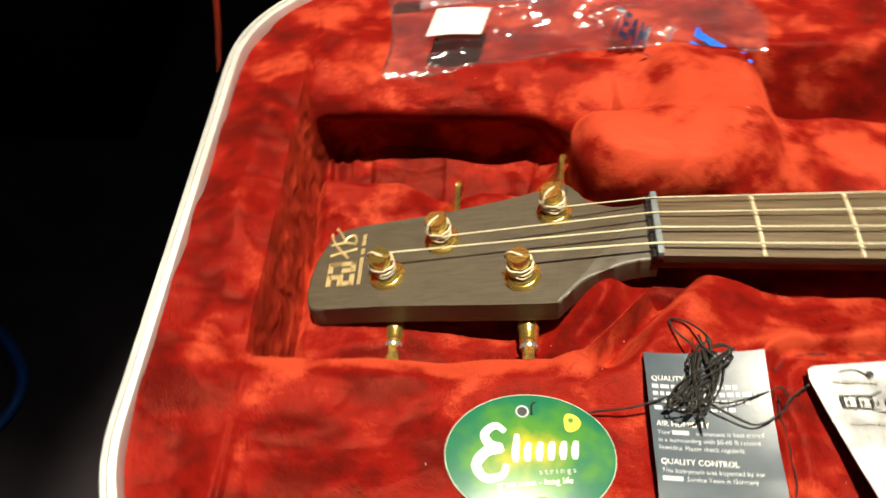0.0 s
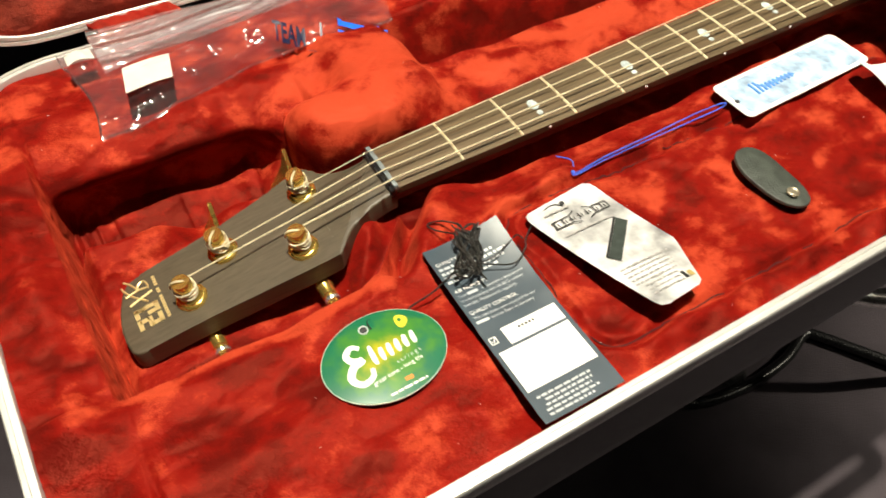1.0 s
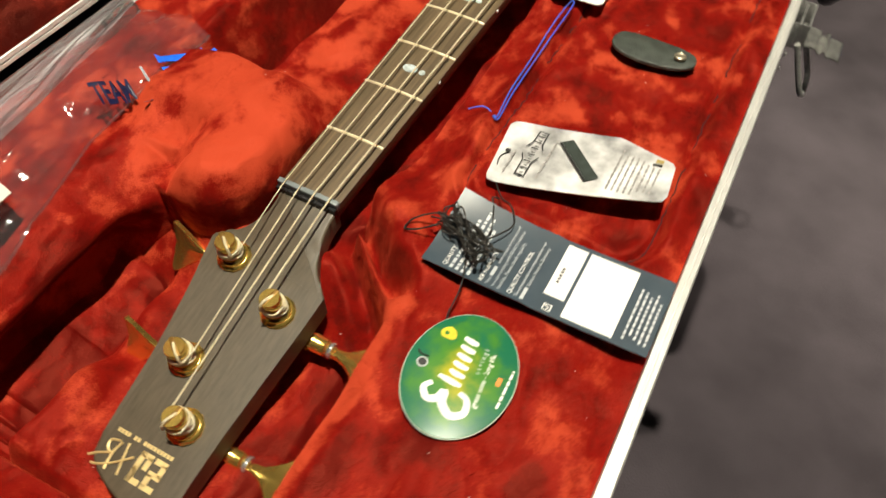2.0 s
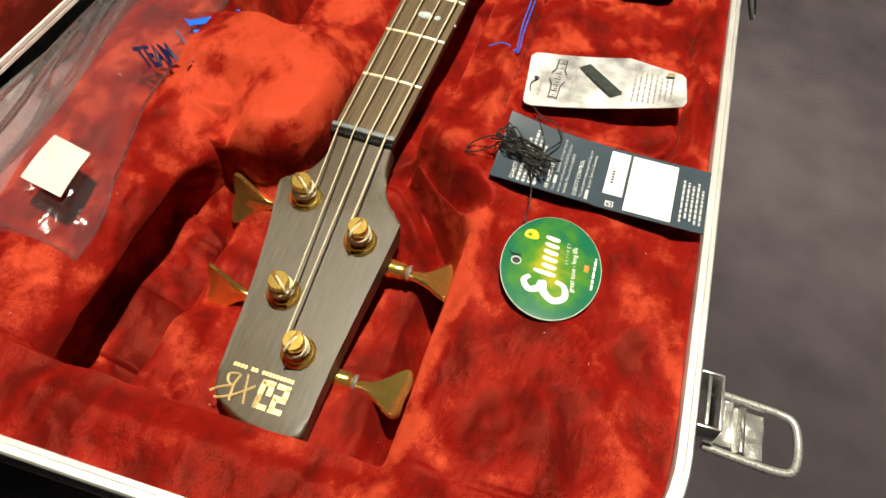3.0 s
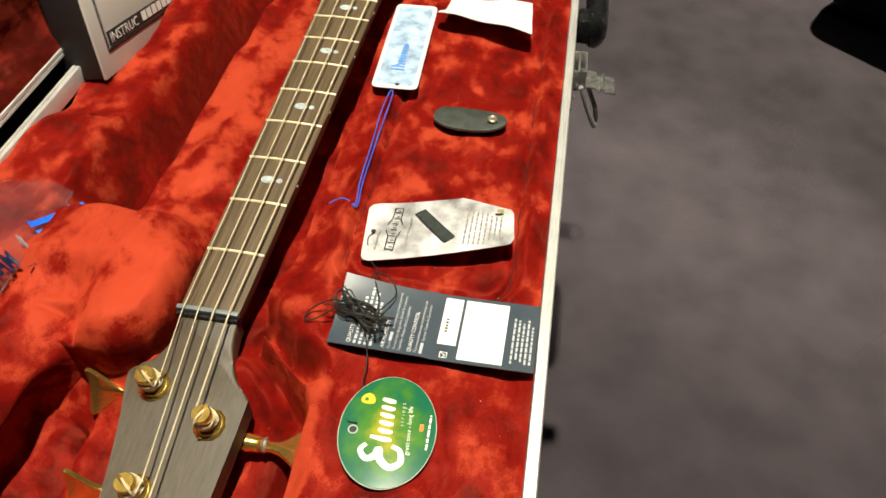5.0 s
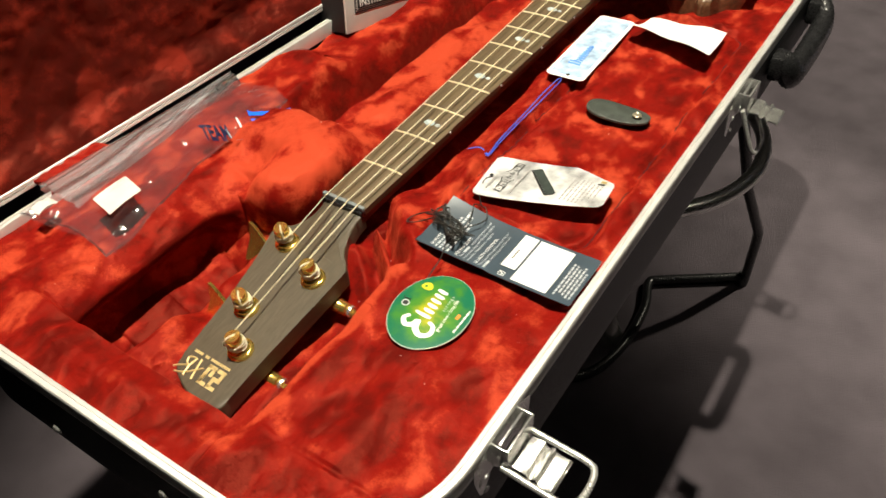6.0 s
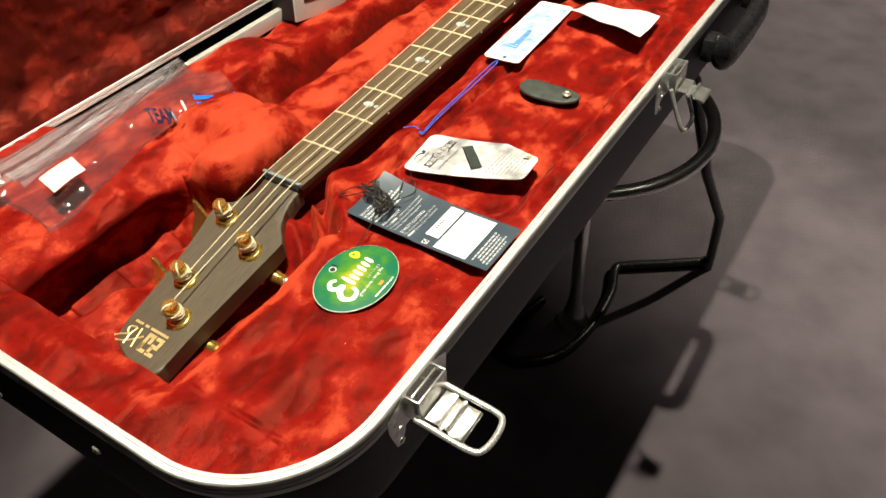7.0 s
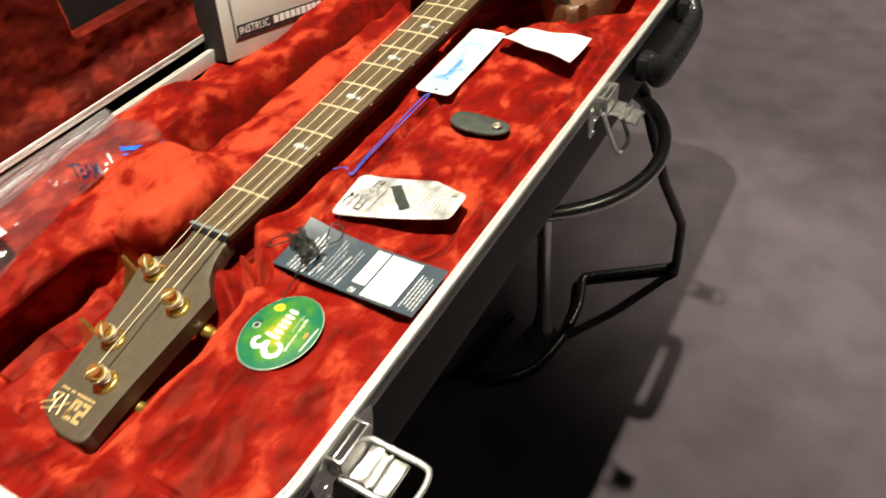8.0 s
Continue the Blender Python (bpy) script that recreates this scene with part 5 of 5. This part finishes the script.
def plastic_bag():
    t = thing("plastic_bag", "crumpled clear plastic bag with blue print and white sticker", "plastic bag")
    low_edge = lambda u: 0.099 + 0.029 * float(sm(0.0, 0.6, np.float64(u)))
    def f(u, v):
        x = -0.147 + 0.222 * u + 0.004 * math.sin(5 * v)
        y = low_edge(u) + (0.194 - low_edge(u)) * v
        fold = 0.0013 * math.sin(30 * v + 5 * math.sin(5 * u)) * v + 0.0030 * noise.noise(Vector((x * 25, y * 45, 2.0))) + 0.0010 * noise.noise(Vector((x * 70, y * 120, 7.0)))
        fold += 0.0009 * noise.noise(Vector((x * 58 + y * 30, y * 85, 5.0)))
        fold += 0.0032 * max(0.0, 0.16 - abs(noise.noise(Vector((x * 9, y * 42 - x * 10, 4.0))))) / 0.16
        puff = 0.016 * math.sin(math.pi * min(1, max(0, v))) ** 0.7 * math.sin(math.pi * min(1, max(0, 0.03 + 0.94 * u))) ** 0.5
        return (x, y, 0.0125 + puff + fold)
    part("film", film(f, 220, 110), FILM, t, "clear crumpled film").visible_shadow = False
    under = lambda u, v: (f(u, v)[0], f(u, v)[1], min(f(u, v)[2] - 0.002, 0.013 + 0.0012 * math.sin(30 * u + 9 * v)))
    part("back_film", film(under, 60, 30), FILM, t, "clear back film").visible_shadow = False
    part("seam", tube([f(k / 40, 0.0) for k in range(41)], 0.0007, 6), FILM, t, "welded edge of the film").visible_shadow = False
    part("seam", tube([f(0.0, k / 20) for k in range(21)], 0.0007, 6), FILM, t, "welded edge of the film").visible_shadow = False
    # the slack gathered into long folds along the rim
    def gathered(k):
        def fold(u, v):
            x = -0.128 + 0.200 * u
            y0 = 0.150 + 0.031 * u + 0.004 * k
            y = y0 + (0.1965 - y0) * v
            ridge = 0.0018 * math.sin((13 + 5 * k) * v + 2.2 * math.sin(4 * u + k)) + 0.0022 * noise.noise(Vector((x * 14, y * 95, 3.0 + k)))
            return (x, y, 0.0205 + 0.0030 * k + ridge + 0.004 * math.sin(math.pi * v) - 0.004 * u)
        return fold
    for k in range(2):
        part("gathered_fold", film(gathered(k), 120, 40), FOLDED, t, "milky gathered folds of film").visible_shadow = False
    def on(x, y):
        # the film's height by its own outline
        u = min(1.0, max(0.0, (x + 0.147) / 0.222))
        v = (y - low_edge(u)) / (0.194 - low_edge(u))
        return f(u, v)[2]
    a, b, c, d = Vector((-0.1177, 0.1449)), Vector((-0.0857, 0.1464)), Vector((-0.0914, 0.1215)), Vector((-0.1228, 0.1187))
    part("sticker", sheet(lambda u, v: (*(d.lerp(c, u).lerp(a.lerp(b, u), v)), 0.0250 + 0.001 * math.sin(3 * u)), 6, 6, 0.0004), STICKER, t, "plain white sticker")
    for k, (u, v, w) in enumerate(((0.40, 0.45, 0.0022), (0.52, 0.48, 0.0010), (0.60, 0.50, 0.0014), (0.70, 0.52, 0.0022), (0.80, 0.55, 0.0012), (0.90, 0.58, 0.0020))):
        p = d.lerp(c, u).lerp(a.lerp(b, u), v)
        part("pen_mark", tube([(p.x, p.y - w, 0.0257), (p.x + 0.0006, p.y + w, 0.0257)], 0.00018, 5), GREYINK, t)
    dark = mat("dark_blue_film_print", (0.008, 0.010, 0.05), 0.35, 0, 0.2, 200)
    blue = mat("bright_blue_film_print", (0.02, 0.14, 0.80), 0.18, 0, 0.2, 200)
    def printed(text, size, x, y, turn, m):
        me = letters(text, size, 0.00005, 0.0004)
        me.transform(Matrix.Translation((x, y, 0)) @ Matrix.Rotation(radians(turn), 4, "Z") @ Matrix.Diagonal((0.60, 1, 1, 1)))
        for v in me.vertices:
            v.co.z += on(v.co.x, v.co.y) + 0.0014
        part("printed_word", me, m, t, smooth=False)
    printed("TEAM", 0.0145, -0.0160, 0.1340, -23, dark)
    printed("1", 0.0190, 0.0125, 0.1235, -23, dark)
    for k, (x, y, w) in enumerate(((0.0330, 0.1330, 0.030), (0.0300, 0.1265, 0.036), (0.0280, 0.1205, 0.022))):
        m = Matrix.Translation((x, y, 0)) @ Matrix.Rotation(radians(-24), 4, "Z")
        bm = bmesh.new()
        g = [[bm.verts.new(m @ Vector((w * i / 8, 0.0042 * j, 0))) for j in range(2)] for i in range(9)]
        for i in range(8):
            bm.faces.new((g[i][0], g[i + 1][0], g[i + 1][1], g[i][1]))
        for v in bm.verts:
            v.co.z = on(v.co.x, v.co.y) + 0.0006
        part("printed_block", bm, blue, t)
    for k in range(7):
        x, y = 0.002 + 0.0048 * k, 0.1185 - 0.0012 * k
        patch("print_bar", [(x, y), (x + 0.0035, y - 0.0012), (x + 0.0038, y + 0.0002), (x + 0.0003, y + 0.0014)], 0.0008, dark, t, lift=on)
    part("paper_tab", sheet(lambda u, v: (-0.1470 + 0.018 * u, 0.1720 + 0.011 * v + 0.003 * u, 0.0190 + 0.002 * math.sin(4 * u)), 6, 4, 0.0006), STICKER, t, "scrap of white tape")


def manual_box():
    t = thing("instruction_box", "white card box with black sides and framed label", "box", at=(0.2195, 0.1775, -0.0015))
    t.rotation_euler = (radians(-7), radians(12), 0)
    W, H, D = 0.190, 0.125, 0.034
    part("front", block((W / 2, 0.0012, H / 2), (W, 0.0024, H), 0.0009), BOXCARD, t, "white front")
    part("tray", block((W / 2, 0.0024 + D / 2, H / 2), (W - 0.001, D, H - 0.001), 0.001), BOXDARK, t, "black body")
    def strip(name, x0, z0, x1, z1, m, y=-0.0004):
        part(name, block(((x0 + x1) / 2, y, (z0 + z1) / 2), (x1 - x0, 0.0005, z1 - z0)), m, t, smooth=False)
    for k, (e, w) in enumerate(((0.015, 0.0011), (0.0172, 0.0005))):
        strip("border_line", e, e + 0.004, W - e, e + 0.004 + w, INK)
        strip("border_line", e, H - e - w, W - e, H - e, INK)
        strip("border_line", e, e + 0.004 + w, e + w, H - e - w, INK)
        strip("border_line", W - e - w, e + 0.004 + w, W - e, H - e - w, INK)
    strip("label_band", 0.0200, 0.0228, W - 0.020, 0.0345, INK)
    me = letters("INSTRUC", 0.0118, 0.0001)
    me.transform(Matrix.Translation((0.0225, -0.0010, 0.0245)) @ Matrix.Rotation(radians(90), 4, "X"))
    part("printed_word", me, WHITEINK, t, smooth=False)
    for k in range(9):
        strip("print_bar", 0.0790 + 0.0098 * k, 0.0248, 0.0862 + 0.0098 * k, 0.0328, WHITEINK, -0.0009)


info_card()
aged_tag()
green_tag()
blue_tag()
curled_card()
leather_tab()
black_cord()
plastic_bag()
manual_box()


# ---- below and round the case ----
def stool(x, y, turn):
    t = thing("bar_stool", "stool with black legs, chrome column and foot ring under the case", "stool", "stools under the case", at=(x, y, 0))
    t.rotation_euler = (0, 0, radians(turn))
    seat_z = -0.0772
    part("seat", lathe([(0.02, seat_z - 0.045), (0.150, seat_z - 0.045), (0.162, seat_z - 0.035), (0.165, seat_z - 0.015), (0.155, seat_z - 0.002), (0.120, seat_z), (0.0, seat_z)], 40), LEATHER, t, "black padded seat")
    ring_z, ring_r = -0.275, 0.196
    part("foot_ring", tube([(ring_r * math.cos(a), ring_r * math.sin(a), ring_z) for a in np.linspace(0, 2 * math.pi, 56, endpoint=False)], 0.0105, 14, True), BAIL, t, "bright chrome foot ring")
    part("column", lathe([(0.016, seat_z - 0.044), (0.016, -0.45), (0.0125, -0.452), (0.0125, -0.700), (0.020, -0.735), (0.030, FLOOR_Z + 0.012), (0.030, FLOOR_Z)], 24, m=Matrix.Translation((0.036, -0.010, 0))), CHROME, t, "chrome gas column")
    # bent black legs that carry the ring, with a brace along the floor
    bend = [(0.110, 0, seat_z - 0.042), (0.196, 0, -0.262), (0.2030, 0, -0.289), (0.275, 0.020, -0.480), (0.336, 0.030, -0.605), (0.341, 0.033, -0.630), (0.360, 0.052, FLOOR_Z + 0.030), (0.356, 0.055, FLOOR_Z + 0.013)]
    for k in range(3):
        turned = Matrix.Rotation(radians((-39, 60, 150)[k]), 4, "Z")
        leg = part("leg", tube([tuple(turned @ Vector(p)) for p in bend], 0.0095, 10), BLACK, t, "bent black tubular leg")
        part("foot", lathe([(0.013, -0.012), (0.014, 0.006), (0.011, 0.012)], 14, m=turned @ Matrix.Translation((0.356, 0.055, FLOOR_Z + 0.013))), BLACK, leg, "black rubber foot")
    # its looped end is tube added for a dark ring of floor shadow
    brace = [(0.321, -0.184), (0.270, -0.110), (0.222, -0.040), (0.200, -0.026), (0.130, -0.046), (0.018, -0.048), (-0.072, -0.021), (-0.120, 0.048), (-0.071, 0.088), (0.048, 0.064)]
    part("floor_brace_and_shadow", tube(spline([(x_, y_, FLOOR_Z + 0.012) for x_, y_ in brace], 5), 0.0095, 10), BLACK, t, "bent black floor brace, its looped end drawn for shadow")
    return t


stool(0.60, 0.0, 0)
stool(0.12, 0.17, 40)


def cable(name, label, pts, r, m):
    t = thing(name, label, "cable")
    part("jacket", tube(spline(pts, 8), r, 10), m, t)


zf = FLOOR_Z + 0.006
cable("audio_cable", "blue cable lying in a loop on the carpet", [(-0.90, 0.06, zf), (-0.841, 0.154, zf), (-0.793, 0.216, zf), (-0.7775, 0.268, zf), (-0.794, 0.318, zf), (-0.842, 0.370, zf), (-0.905, 0.402, zf), (-0.96, 0.405, zf), (-1.10, 0.38, zf), (-1.22, 0.28, zf)], 0.0085, BLUEJACKET)
cable("power_cable", "thin grey cable lying on the carpet", [(-1.16, 0.36, zf), (-1.04, 0.385, zf), (-0.953, 0.418, zf), (-0.931, 0.465, zf), (-0.936, 0.530, zf), (-0.961, 0.583, zf), (-1.05, 0.66, zf), (-1.20, 0.70, zf)], 0.004, GREYJACKET)


def cabinet():
    t = thing("speaker_cabinet", "black speaker cabinet standing on the carpet in the dark", "speaker cabinet", at=(-1.25, 1.05, FLOOR_Z))
    part("body", block((0, 0, 0.36), (1.0, 0.46, 0.70), 0.012), BLACK, t)
    part("grille", block((0, -0.232, 0.36), (0.92, 0.008, 0.60), 0.003), FELT, t, "black cloth grille")
    for sx in (-1, 1):
        for sy in (-1, 1):
            part("foot", lathe([(0.02, -0.001), (0.022, 0.012), (0.018, 0.014)], 14, m=Matrix.Translation((0.42 * sx, 0.17 * sy, 0))), BLACK, t)


def soft_bag():
    t = thing("equipment_bag", "black padded bag with a blue flap on the carpet", "bag", at=(1.98, -1.30, FLOOR_Z))
    t.rotation_euler = (0, 0, radians(-42))
    bm = block((0, 0, 0.16), (0.62, 0.46, 0.32), 0.07, 5)
    part("body", bm, FELT, t, "black padded body")
    part("flap", block((-0.06, 0.02, 0.325), (0.40, 0.34, 0.02), 0.009, 3), BLUECLOTH, t, "blue nylon flap")
    part("strap", tube(spline([(-0.25, -0.1, 0.30), (-0.1, -0.16, 0.36), (0.1, -0.16, 0.36), (0.25, -0.1, 0.30)], 6), 0.012, 8), BLACK, t)


cabinet()
soft_bag()
